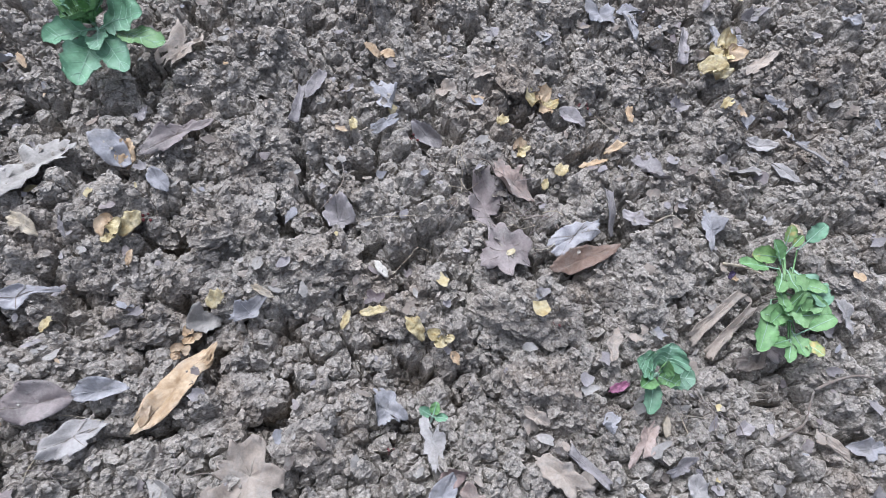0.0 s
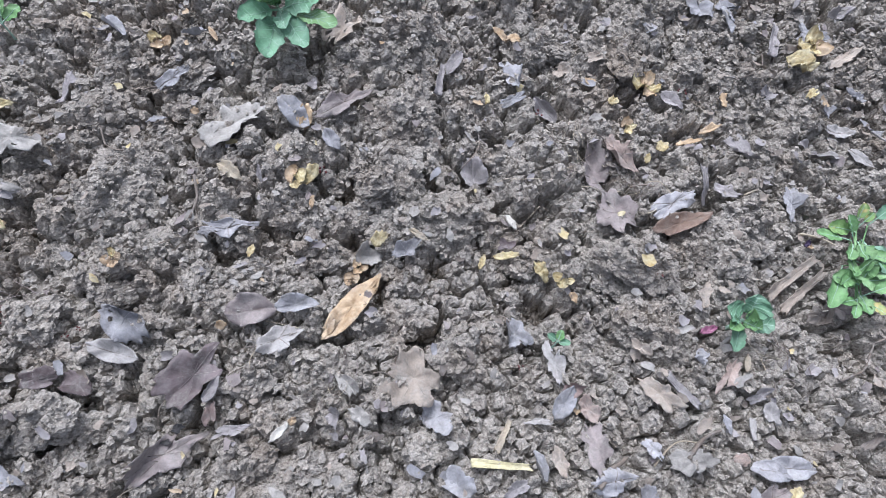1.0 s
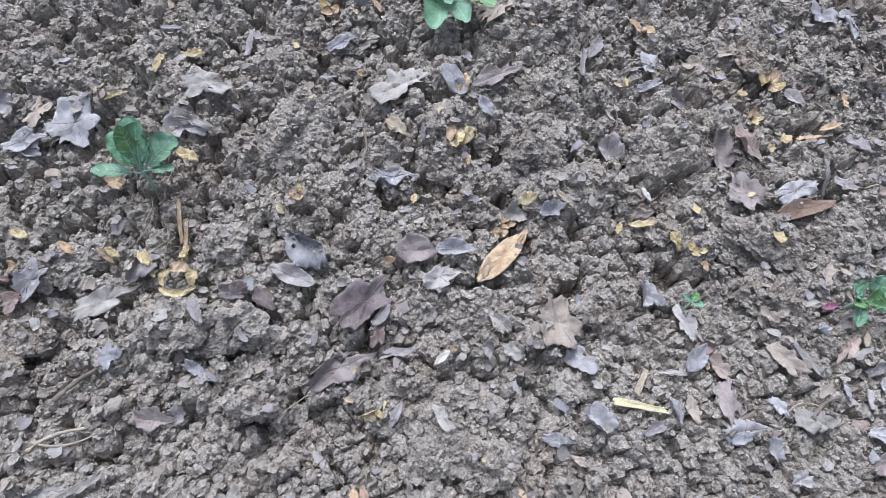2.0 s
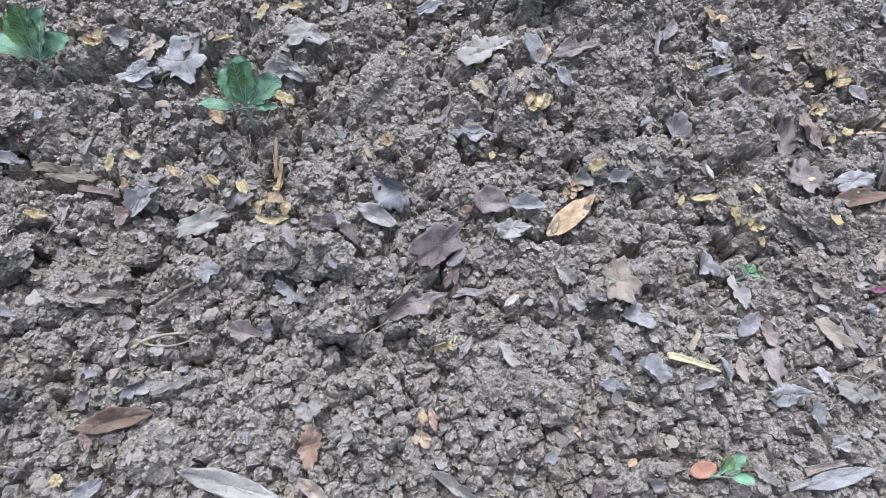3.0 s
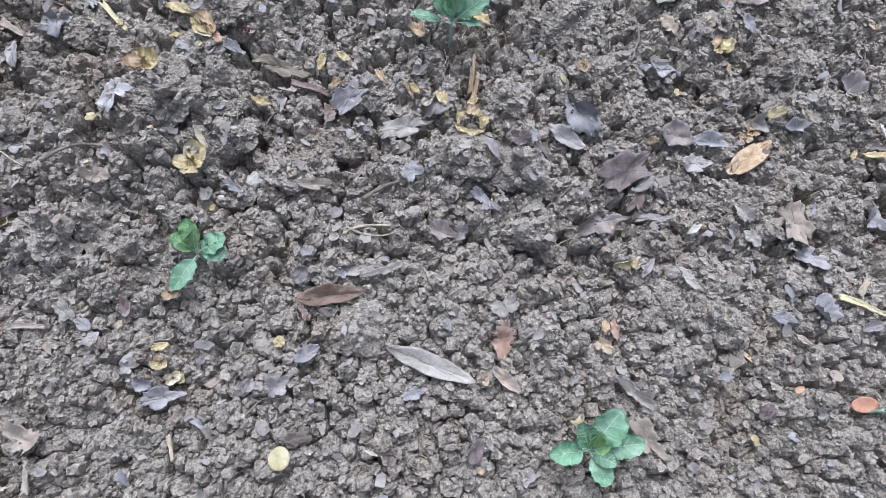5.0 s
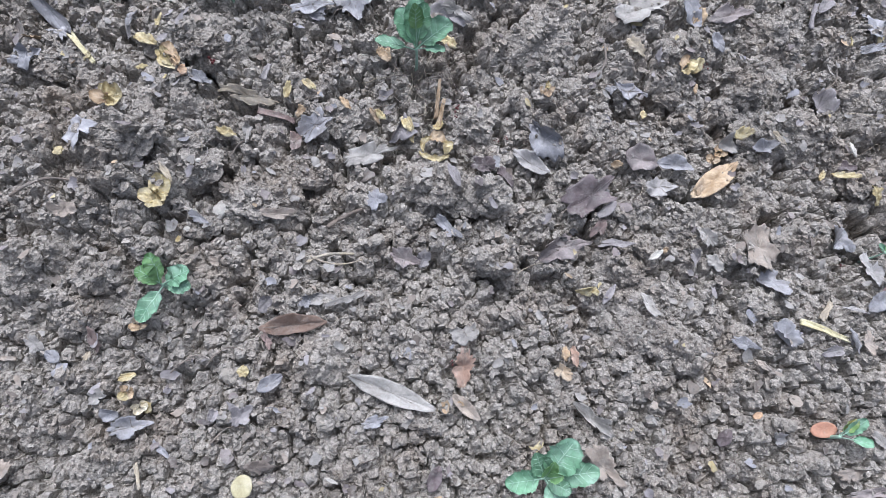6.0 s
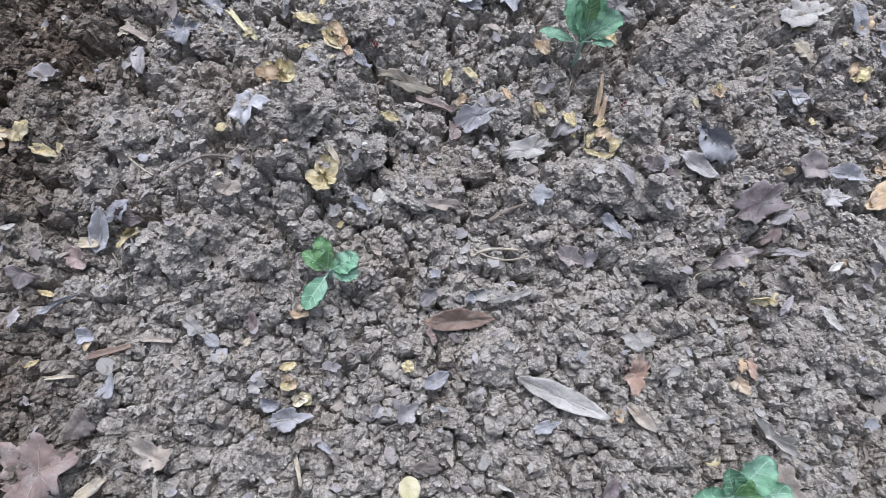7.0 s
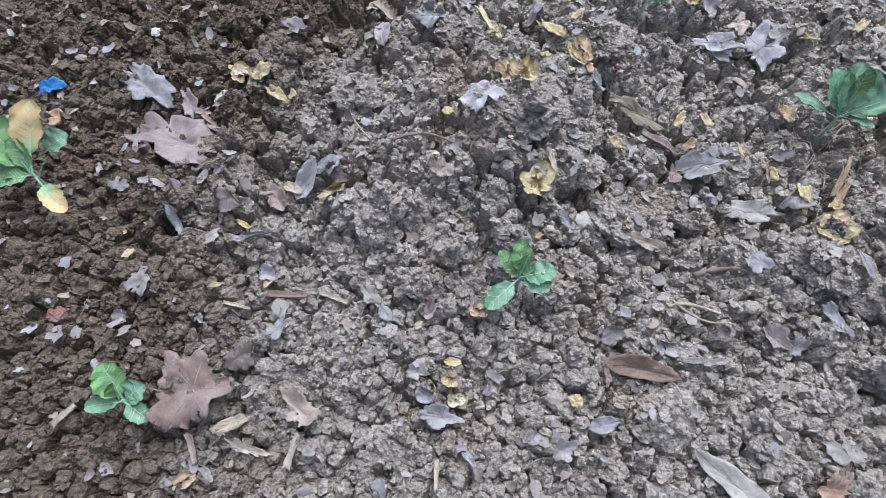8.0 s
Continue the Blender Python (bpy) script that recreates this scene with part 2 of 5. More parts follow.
def packed(x, y, scale, seed, small, large, squash, lift, keep=0.9):
    """Height of rounded lumps of one size, about one to each cell, each with its own size, stretch and level."""
    wx = x + scale * (0.22 * vnoise(x, y, scale * 0.5, seed + 3) + 0.13 * vnoise(x, y, scale * 0.21, seed + 5))
    wy = y + scale * (0.22 * vnoise(x, y, scale * 0.5, seed + 4) + 0.13 * vnoise(x, y, scale * 0.21, seed + 6))
    u, v = wx / scale, wy / scale
    i, j = np.floor(u).astype(int), np.floor(v).astype(int)
    ia, ja = i.min() - 1, j.min() - 1
    ti, tj = np.meshgrid(np.arange(ia, i.max() + 2), np.arange(ja, j.max() + 2), indexing="ij")
    px, py = ti + lattice(ti, tj, seed), tj + lattice(ti, tj, seed + 17)
    own, level = lattice(ti, tj, seed + 31), lattice(ti, tj, seed + 47)
    rr = np.where((level * 3.77 % 1) < keep, small + (large - small) * own, 1e-3)
    cc, ss = np.cos(level * 3.1416), np.sin(level * 3.1416)
    up, tilt = lift * (own * 7.31 % 1), 0.7 * (level * 5.7 % 1) - 0.35
    best = np.zeros(u.shape)
    for di in (-1, 0, 1):
        for dj in (-1, 0, 1):
            k = (i + (di - ia), j + (dj - ja))
            dx, dy, r, c, s = u - px[k], v - py[k], rr[k], cc[k], ss[k]
            q = (((dx * c + dy * s) * 0.86) ** 2 + ((dy * c - dx * s) * 1.16) ** 2) / (r * r)
            top = r * squash * np.sqrt(np.clip(1 - q, 0, 1)) + up[k] + tilt[k] * dx
            best = np.maximum(best, np.where(q < 1, top, 0))
    return best * scale


def moist(x, y):
    """How far a place lies into the damp furrow at the west end, 0 to 1."""
    d = np.maximum(-0.764 * x - 0.645 * y - 1.06, -x - 1.1) + 0.05 * vnoise(x, y, 0.12, 8) + 0.02 * vnoise(x, y, 0.03, 9)
    return smooth(d, -0.02, 0.09) * smooth(-np.hypot(x + 0.35, y), -1.8, -1.2)


def worked(x, y):
    """Crumbly relief of the worked bed: clods, lumps and crumbs heaped on one another."""
    wet = 1 - 0.55 * moist(x, y)
    loose = 0.55 + 0.45 * vnoise(x, y, 0.16, 12)
    # Towards the south edge the bed is raked finer and flatter.
    raked = smooth(x * LS - y * LC + 0.05 * vnoise(x, y, 0.13, 14), -0.05, 0.09) * smooth(-x, -0.55, -0.35)
    clods = packed(x, y, 0.062, 40, 0.34, 0.7, 0.42, 0.16, 0.85) * (0.5 + 0.5 * loose) * wet * (1 - 0.8 * raked)
    lumps = packed(x, y, 0.029, 50, 0.3, 0.62, 0.42, 0.3) * wet * (1 - 0.75 * raked)
    crumbs = packed(x, y, 0.0145, 60, 0.3, 0.6, 0.45, 0.55, 0.85)
    fine = clods + lumps + crumbs + 1.15 * packed(x, y, 0.0078, 70, 0.3, 0.6, 0.5, 0.55)
    fine = fine + 0.0012 * vnoise(x, y, 0.0052, 5)
    # Open cracks and holes between the clods and between the lumps.
    fine = fine - 0.011 * smooth(-(clods + lumps + 0.5 * crumbs), -0.013, -0.004) * wet * (1 - 0.8 * raked)
    fine = fine - 0.008 * smooth(-(lumps + crumbs), -0.004, -0.0005)
    # The bed rises a little in a low heap towards the furrow.
    heap = 0.045 * np.exp(-((x + 0.8) ** 2 + (y + 0.1) ** 2) / 0.02)
    return fine + heap - 0.029 + 0.029 * raked


def land(x, y):
    """Height of the raked bed: packed lumps of several sizes, the damp furrow, and rolling ground far off."""
    x, y = np.atleast_1d(np.asarray(x, float)), np.atleast_1d(np.asarray(y, float))
    u, v = x * LC + y * LS, y * LC - x * LS
    past = np.maximum(np.maximum(U0 - u, u - U1), np.maximum(V0 - v, v - V1))
    z = 0.012 * vnoise(x, y, 0.21, 1) * smooth(-past, -1.0, -0.3) + 0.007 * vnoise(x + 3, y, 0.09, 2) * smooth(-past, -0.4, -0.1)
    near = smooth(-past, -0.05, 0.0)
    # Past the worked bed the ground lies in larger clods and then smooth.
    on = (past < 0.5) & (past > 0)
    if on.any():
        z[on] += (packed(x[on], y[on], 0.1, 80, 0.35, 0.7, 0.5, 0.15) - 0.02) * smooth(past[on], 0.0, 0.05) * smooth(-past[on], -0.5, -0.1)
    on = near > 0
    if on.any():
        z[on] += near[on] * worked(x[on], y[on])
    z = z + 0.025 * vnoise(x, y, 0.5, 81) * smooth(past, 0.1, 0.5) * smooth(-past, -2.5, -0.8)
    z = z + 0.05 * vnoise(x, y, 3.0, 6) * smooth(past, 0.3, 2.0) * smooth(-past, -14.0, -6.0)
    return z - 0.016 - 0.018 * moist(x, y)


def axis_steps(a, b, step, far):
    mid = np.arange(a, b + step / 2, step)
    out, d = [], step
    while sum(out) < far:
        d *= 1.45
        out.append(d)
    grow = np.cumsum(out)
    return len(grow), np.concatenate([a - grow[::-1], mid, mid[-1] + grow])


PAD, US = axis_steps(U0, U1, CELL, 400)
_, VS = axis_steps(V0, V1, CELL, 400)
GU, GV = np.meshgrid(US, VS)
LANDX, LANDY = GU * LC - GV * LS, GU * LS + GV * LC
LAND = land(LANDX, LANDY)
HEIGHT = LAND[PAD:-PAD, PAD:-PAD].copy()
GX, GY = LANDX[PAD:-PAD, PAD:-PAD].copy(), LANDY[PAD:-PAD, PAD:-PAD].copy()


def cell_of(x, y):
    return (x * LC + y * LS - U0) / CELL, (y * LC - x * LS - V0) / CELL


def window(x, y, r):
    i, j = cell_of(x, y)
    n = int(r / CELL) + 1
    rows, cols = HEIGHT.shape
    i, j = min(max(int(i), 0), cols - 1), min(max(int(j), 0), rows - 1)
    return slice(max(0, j - n), min(rows, j + n + 1)), slice(max(0, i - n), min(cols, i + n + 1))


def settle(x, y, a, b, c, turn, sunk=0.2, percent=40):
    """Lays an ellipsoid lump on the bed, raises the bed there and returns the lump's centre height."""
    r = max(a, b)
    w = window(x, y, r)
    xs, ys = GX[w] - x, GY[w] - y
    cs, sn = math.cos(turn), math.sin(turn)
    q = ((xs * cs + ys * sn) / a) ** 2 + ((ys * cs - xs * sn) / b) ** 2
    patch, inside = HEIGHT[w], q < 1
    if not inside.any():
        return float(land(x, y)[0])
    z = float(np.percentile(patch[inside], percent)) + c * (1 - 2 * sunk)
    top = z + c * np.sqrt(np.clip(1 - q, 0, 1))
    HEIGHT[w] = np.where(inside, np.maximum(patch, top), patch)
    return z


def bed(x, y, r=0.008, percent=75):
    return float(np.percentile(HEIGHT[window(x, y, r)], percent))


def sampled(field, x, y):
    """Height of a raster of the bed under many points."""
    i, j = cell_of(np.asarray(x, float), np.asarray(y, float))
    i = np.clip(np.round(i).astype(int), 0, HEIGHT.shape[1] - 1)
    j = np.clip(np.round(j).astype(int), 0, HEIGHT.shape[0] - 1)
    return field[j, i]


def draped(reach=3, passes=5):
    """The surface that a limp leaf would rest on."""
    h = HEIGHT.copy()
    for _ in range(reach):
        h[1:-1] = np.maximum(np.maximum(h[:-2], h[2:]), h[1:-1])
        h[:, 1:-1] = np.maximum(np.maximum(h[:, :-2], h[:, 2:]), h[:, 1:-1])
    for _ in range(passes):
        h[1:-1] = (h[:-2] + 2 * h[1:-1] + h[2:]) / 4
        h[:, 1:-1] = (h[:, :-2] + 2 * h[:, 1:-1] + h[:, 2:]) / 4
    return h


def link_mesh(name, verts, faces, mat, parent=None, shade=True):
    me = bpy.data.meshes.new(name)
    me.from_pydata(np.asarray(verts).tolist() if isinstance(verts, np.ndarray) else verts, [], faces.tolist() if isinstance(faces, np.ndarray) else faces)
    me.materials.append(mat)
    me.polygons.foreach_set("use_smooth", [shade] * len(me.polygons))
    ob = new(name, me)
    ob.parent = parent
    return ob


def bulged(x, y, z, reach=0.0024):
    """Lets the lumps swell sideways over the cracks, as undercut clods do."""
    soft = z.copy()
    for _ in range(2):
        soft[1:-1] = (soft[:-2] + 2 * soft[1:-1] + soft[2:]) / 4
        soft[:, 1:-1] = (soft[:, :-2] + 2 * soft[:, 1:-1] + soft[:, 2:]) / 4
    gv, gu = np.gradient(soft, CELL)
    gu, gv = -reach * np.clip(gu, -1.3, 1.3), -reach * np.clip(gv, -1.3, 1.3)
    gu[:4], gu[-4:], gu[:, :4], gu[:, -4:] = 0, 0, 0, 0
    gv[:4], gv[-4:], gv[:, :4], gv[:, -4:] = 0, 0, 0, 0
    return x + gu * LC - gv * LS, y + gu * LS + gv * LC


def build_ground():
    inner = (slice(PAD, -PAD), slice(PAD, -PAD))
    LANDX[inner], LANDY[inner] = bulged(GX, GY, LAND[inner])
    n = LAND.shape[1]
    k = (np.arange(LAND.shape[0] - 1)[:, None] * n + np.arange(n - 1)[None]).ravel()
    faces = np.stack([k, k + 1, k + n + 1, k + n], 1)
    ob = link_mesh("ground", np.stack([LANDX.ravel(), LANDY.ravel(), LAND.ravel()], 1), faces, SOIL, shade=False)
    return tagged(ob, "dry grey-brown crumbly clay garden soil", "soil", kind="structure")


ground = build_ground()


# ---- lumps of soil ----
def lump(name, level, seed, rough, flat=0.75):
    """A knobbly clod about one unit in radius."""
    bm = bmesh.new()
    bmesh.ops.create_icosphere(bm, subdivisions=level, radius=1.0)
    off = Vector((seed * 13.7, seed * 5.1, seed * 2.3))
    for v in bm.verts:
        p = v.co.normalized()
        d = 1 + 0.34 * noise.noise(p * 1.1 + off) + rough * 0.26 * noise.noise(p * 2.3 + off)
        for least, size, deep in ((2, 2.2, 0.2), (3, 4.6, 0.15), (4, 9.0, 0.1), (5, 15.0, 0.07)):
            if level >= least:
                near = noise.voronoi(p * size + off)[0][0]
                d += rough * deep * (max(0.0, 1 - (near * 1.5) ** 2) ** 0.5 - 0.5)
        if level > 2:
            d += rough * 0.05 * noise.noise(p * 14 + off)
        v.co = p * d
        v.co.z *= flat
    me = bpy.data.meshes.new(name)
    bm.to_mesh(me)
    bm.free()
    me.polygons.foreach_set("use_smooth", [False] * len(me.polygons))
    return me


def mesh_arrays(me):
    co = np.empty(len(me.vertices) * 3)
    me.vertices.foreach_get("co", co)
    tri = np.empty(len(me.polygons) * 3, int)
    me.polygons.foreach_get("vertices", tri)
    return co.reshape(-1, 3), tri.reshape(-1, 3)


BIG = [lump("clod", 4, s, 1.0) for s in range(1, 11)]
HUGE = [lump("clod", 5, s, 1.0) for s in range(100, 108)]
MIDDLE = [mesh_arrays(lump("lump", 3, s, 1.0)) for s in range(20, 30)]
SMALL = [mesh_arrays(lump("crumb", 2, s, 0.9)) for s in range(40, 60)]
TINY = [mesh_arrays(lump("crumb", 1, s, 0.9)) for s in range(60, 76)]
for me in BIG + HUGE:
    me.materials.append(CLOD)

PLANTED = [
    (-0.161, 0.467),
    (0.352, 0.055),
    (-0.491, 0.149),
    (-0.689, -0.230),
    (-0.221, -0.327),
    (0.099, -0.202),
    (-0.929, -0.549),
    (-1.182, -0.433),
    (-0.753, 0.168),
    (-0.485, 0.443),
    (0.147, 0.039),
    (0.508, 0.118),
]


CLODS = []


def clod(x, y, length, width=0.0, turn=0.0, high=0.6):
    """Notes one large clod: its place, length, width and turn in degrees."""
    a, b = length / 2, (width or length * 0.8) / 2
    c = min(a, b) * high
    if any(math.hypot(x - p, y - q) < 0.9 * max(a, b) + 0.014 for p, q in PLANTED):
        return
    CLODS.append((x, y, settle(x, y, a, b, c, radians(turn)), a, b, c, radians(turn)))


clod(-0.027, 0.436, 0.075, 0.065, 16)
clod(-0.027, 0.246, 0.080, 0.100, 2)
clod(0.020, 0.189, 0.125, 0.067, 11)
clod(0.248, 0.122, 0.102, 0.072, -9)
clod(0.257, 0.053, 0.080, 0.066, -32)
clod(-0.324, 0.261, 0.063, 0.064, 2)
clod(0.012, 0.458, 0.070, 0.058, 4)
clod(0.215, 0.471, 0.090, 0.060, 4)
clod(-0.289, 0.411, 0.079, 0.063, 4)
clod(-0.368, 0.340, 0.057, 0.055, 3)
clod(-0.527, 0.349, 0.059, 0.051, 3)
clod(-0.387, 0.166, 0.062, 0.039, 2)
clod(-0.302, 0.161, 0.070, 0.043, 2)
clod(-0.140, 0.203, 0.047, 0.038, 2)
clod(-0.135, 0.271, 0.058, 0.050, 2)
clod(0.127, 0.262, 0.066, 0.062, 3)
clod(0.234, 0.315, 0.046, 0.044, 2)
clod(0.365, 0.275, 0.058, 0.054, 3)
clod(0.406, 0.188, 0.063, 0.048, 2)
clod(0.398, 0.155, 0.062, 0.039, 1)
clod(-0.011, 0.329, 0.091, 0.056, 3)
clod(-0.394, 0.081, 0.050, 0.043, 1)
clod(-0.263, 0.032, 0.043, 0.056, 1)
clod(-0.376, 0.043, 0.043, 0.038, 1)
clod(-0.417, -0.029, 0.062, 0.048, -28)
clod(-0.374, -0.008, 0.059, 0.024, 0)
clod(-0.313, -0.012, 0.035, 0.029, 0)
clod(-0.358, -0.118, 0.038, 0.033, 0)
clod(-0.115, 0.152, 0.062, 0.043, 2)
clod(-0.085, 0.101, 0.040, 0.034, 1)
clod(-0.106, 0.019, 0.073, 0.047, 11)
clod(-0.018, 0.075, 0.048, 0.042, 0)
clod(0.038, 0.030, 0.048, 0.042, 0)
clod(0.143, 0.141, 0.076, 0.045, 2)
clod(0.140, 0.078, 0.060, 0.052, 1)
clod(0.189, 0.042, 0.061, 0.085, 10)
clod(-0.115, -0.079, 0.069, 0.035, 0)
clod(-0.138, -0.103, 0.048, 0.028, -20)
clod(0.467, 0.482, 0.091, 0.066, 4)
clod(0.323, 0.478, 0.067, 0.062, 3)
clod(0.161, 0.453, 0.056, 0.054, 4)
clod(0.263, 0.459, 0.049, 0.049, 4)
clod(-0.179, 0.126, 0.057, 0.042, 2)
clod(0.070, 0.214, 0.052, 0.037, 23)
clod(0.227, 0.169, 0.050, 0.043, 1)
clod(-0.054, 0.331, 0.051, 0.051, 2)
clod(-0.098, 0.333, 0.043, 0.039, 3)
clod(-0.358, 0.199, 0.057, 0.041, 2)
clod(-0.215, 0.105, 0.057, 0.039, -19)
clod(-0.483, 0.293, 0.062, 0.053, 3)
clod(0.015, -0.061, 0.049, 0.035, 1)
clod(-0.167, -0.073, 0.051, 0.036, 0)
clod(0.344, 0.248, 0.046, 0.042, 2)
clod(0.468, 0.287, 0.049, 0.041, 4)
clod(0.398, 0.438, 0.059, 0.054, 3)
clod(0.297, 0.423, 0.053, 0.049, 3)
clod(-0.172, 0.009, 0.042, 0.036, 0)
clod(0.366, 0.110, 0.064, 0.046, 1)
clod(0.390, 0.034, 0.063, 0.076, 1)
clod(0.357, 0.160, 0.080, 0.062, -2)
clod(0.253, 0.126, 0.094, 0.058, -14)
clod(0.470, 0.128, 0.047, 0.037, -2)
clod(0.546, 0.046, 0.060, 0.038, -4)
clod(0.379, 0.032, 0.056, 0.066, -4)
clod(0.303, 0.025, 0.042, 0.033, -4)
clod(0.525, 0.344, 0.061, 0.048, -1)
clod(0.425, 0.338, 0.059, 0.050, -1)
clod(0.636, 0.449, 0.066, 0.060, 0)
clod(0.685, 0.421, 0.074, 0.064, -1)
clod(0.603, 0.149, 0.063, 0.045, -3)
clod(0.652, 0.283, 0.069, 0.054, -2)
clod(-0.489, -0.259, 0.062, 0.059, 13)
clod(-0.776, 0.007, 0.071, 0.066, 15)
clod(-0.752, 0.089, 0.076, 0.077, 15)
clod(-0.805, -0.071, 0.070, 0.053, 14)
clod(-0.711, -0.079, 0.063, 0.045, 15)
clod(-0.571, 0.043, 0.057, 0.048, 14)
clod(-0.427, -0.020, 0.075, 0.056, 14)
clod(-0.371, -0.023, 0.048, 0.045, 13)
clod(-0.603, -0.042, 0.090, 0.047, 26)
clod(-0.620, -0.089, 0.089, 0.059, 14)
clod(-0.337, 0.222, 0.084, 0.075, 16)
clod(-0.128, -0.138, 0.076, 0.052, -2)
clod(-0.081, -0.147, 0.050, 0.048, -19)
clod(-0.272, -0.142, 0.045, 0.037, 14)
clod(-0.439, -0.081, 0.045, 0.038, 14)
clod(-0.368, 0.035, 0.045, 0.049, 76)
clod(-0.538, -0.105, 0.044, 0.036, 13)
clod(-0.449, -0.139, 0.043, 0.033, 13)
clod(-0.328, -0.096, 0.053, 0.041, 14)
clod(-0.186, -0.104, 0.049, 0.041, 13)
clod(-0.172, -0.066, 0.054, 0.038, 13)
clod(-0.628, -0.234, 0.035, 0.028, 13)
clod(-0.399, -0.226, 0.046, 0.037, 13)
clod(-0.729, -0.245, 0.034, 0.032, 14)
clod(-0.296, -0.209, 0.037, 0.037, 13)
clod(-0.366, -0.303, 0.047, 0.022, -2)
clod(-0.701, -0.436, 0.048, 0.041, 15)
clod(-0.967, -0.124, 0.067, 0.049, 17)
clod(-0.782, -0.063, 0.069, 0.061, 16)
clod(-0.776, 0.081, 0.066, 0.070, 17)
clod(-0.848, -0.263, 0.039, 0.049, 84)
clod(-0.814, -0.440, 0.048, 0.035, 15)
clod(-0.769, -0.288, 0.038, 0.035, 15)
clod(-0.771, -0.242, 0.038, 0.033, 15)
clod(-0.935, 0.006, 0.041, 0.040, 17)
clod(-0.907, -0.188, 0.052, 0.042, 16)
clod(-0.714, -0.273, 0.030, 0.026, 15)
clod(-0.734, -0.049, 0.068, 0.038, 5)
clod(-0.792, -0.394, 0.035, 0.025, 15)
clod(-0.686, 0.116, 0.053, 0.048, 17)
clod(-0.880, -0.349, 0.035, 0.031, 13)
clod(-1.098, -0.130, 0.050, 0.055, 34)
clod(-1.050, -0.115, 0.043, 0.043, 34)
clod(-1.008, -0.163, 0.073, 0.050, 34)
clod(-1.063, -0.367, 0.057, 0.042, 34)
clod(-0.835, -0.438, 0.045, 0.028, 33)
clod(-0.968, -0.140, 0.053, 0.047, 34)
clod(-0.880, -0.249, 0.037, 0.034, 34)
clod(-0.851, -0.246, 0.037, 0.040, 33)
clod(-0.884, -0.157, 0.051, 0.037, 33)
clod(-0.995, -0.511, 0.033, 0.023, 33)
clod(-0.835, -0.472, 0.032, 0.043, 34)
clod(-0.829, -0.374, 0.036, 0.026, 34)


def in_bed(x, y):
    """The stretch of the bed that is worked up into loose lumps."""
    u, v = x * LC + y * LS, y * LC - x * LS
    return -0.38 + max(0, u - 0.45) < v < 0.69 - 0.36 * max(0, u + 0.2) - 0.45 * max(0, -0.55 - u) and u > -1.5


rng = random.Random(7)
spare = 176
while spare:
    r, x, y = rng.uniform(0.024, 0.044), rng.uniform(-1.5, 0.8), rng.uniform(-0.85, 0.7)
    if not in_bed(x, y) or x * LS - y * LC > 0.02 or any(math.hypot(x - a, y - b) < 0.045 for a, b in PLANTED):
        continue
    spare -= 1
    clod(x, y, r, r * rng.uniform(0.6, 0.95), rng.uniform(0, 180), rng.uniform(0.55, 0.85))


def scatter(shapes, count, low, high, power, sunk, seed, percent):
    """Many small lumps joined into arrays of corners and triangles."""
    rnd = random.Random(seed)
    verts, faces, base = [], [], 0
    while len(verts) < count:
        x, y = rnd.uniform(-1.6, 0.9), rnd.uniform(-0.95, 0.75)
        if not in_bed(x, y):
            continue
        r = low + (high - low) * rnd.random() ** power
        if r > 0.004 and any(math.hypot(x - a, y - b) < 0.03 for a, b in PLANTED):
            continue
        if r > 0.0085 and x * LS - y * LC > 0.03 and rnd.random() < 0.7:
            continue
        a, b, c, turn = r, r * rnd.uniform(0.6, 1), r * rnd.uniform(0.55, 0.9), rnd.uniform(0, 6.28)
        z = settle(x, y, a, b, c, turn, sunk, percent)
        co, tri = shapes[rnd.randrange(len(shapes))]
        m = Euler((rnd.uniform(-0.7, 0.7), rnd.uniform(-0.7, 0.7), 0)).to_matrix()
        p = (co * (a, b, c)) @ np.array(m).T
        cs, sn = math.cos(turn), math.sin(turn)
        p = p @ np.array([[cs, sn, 0], [-sn, cs, 0], [0, 0, 1]]) + (x, y, z)
        verts.append(p)
        faces.append(tri + base)
        base += len(co)
    return np.concatenate(verts), np.concatenate(faces)


LUMPS = scatter(MIDDLE, 1100, 0.006, 0.014, 1.5, 0.25, 11, 50)
CRUMBS = scatter(SMALL, 8000, 0.003, 0.0078, 1.6, 0.2, 12, 60)
GRAINS = scatter(TINY, 38000, 0.0015, 0.0038, 1.3, 0.15, 13, 70)
DRAPE = draped()


# ---- fallen leaves, petals and stalks ----
COLOUR_WORDS = {
    "yellow": "pale yellow", "tan": "golden tan", "beige": "dull beige", "straw": "straw-coloured", "straw2": "pale straw",
    "grey": "weathered grey", "lilac": "lilac-grey", "lilac2": "light lilac-grey", "dark": "dark purplish-brown",
    "dark2": "dark grey-brown", "rose": "rosy brown", "rosebeige": "pinkish beige", "rosegrey": "brownish-grey",
    "rosebrown": "rosy brown", "brown": "russet brown", "white": "off-white", "lightgrey": "light grey",
    "lightbeige": "light beige", "black": "blackened", "violet": "dark violet", "pink": "dull pink", "salmon": "orange-brown",
    "orange": "orange-red", "orangetan": "orange-tan", "tan2": "pale tan", "yellowgreen": "yellow-green", "blue": "bright blue", "palehusk": "pale yellow-white",
    "dustgrey": "soil-grey", "twig": "grey-brown", "palestone": "pale", "pinkstone": "pinkish", "redstone": "reddish",
}
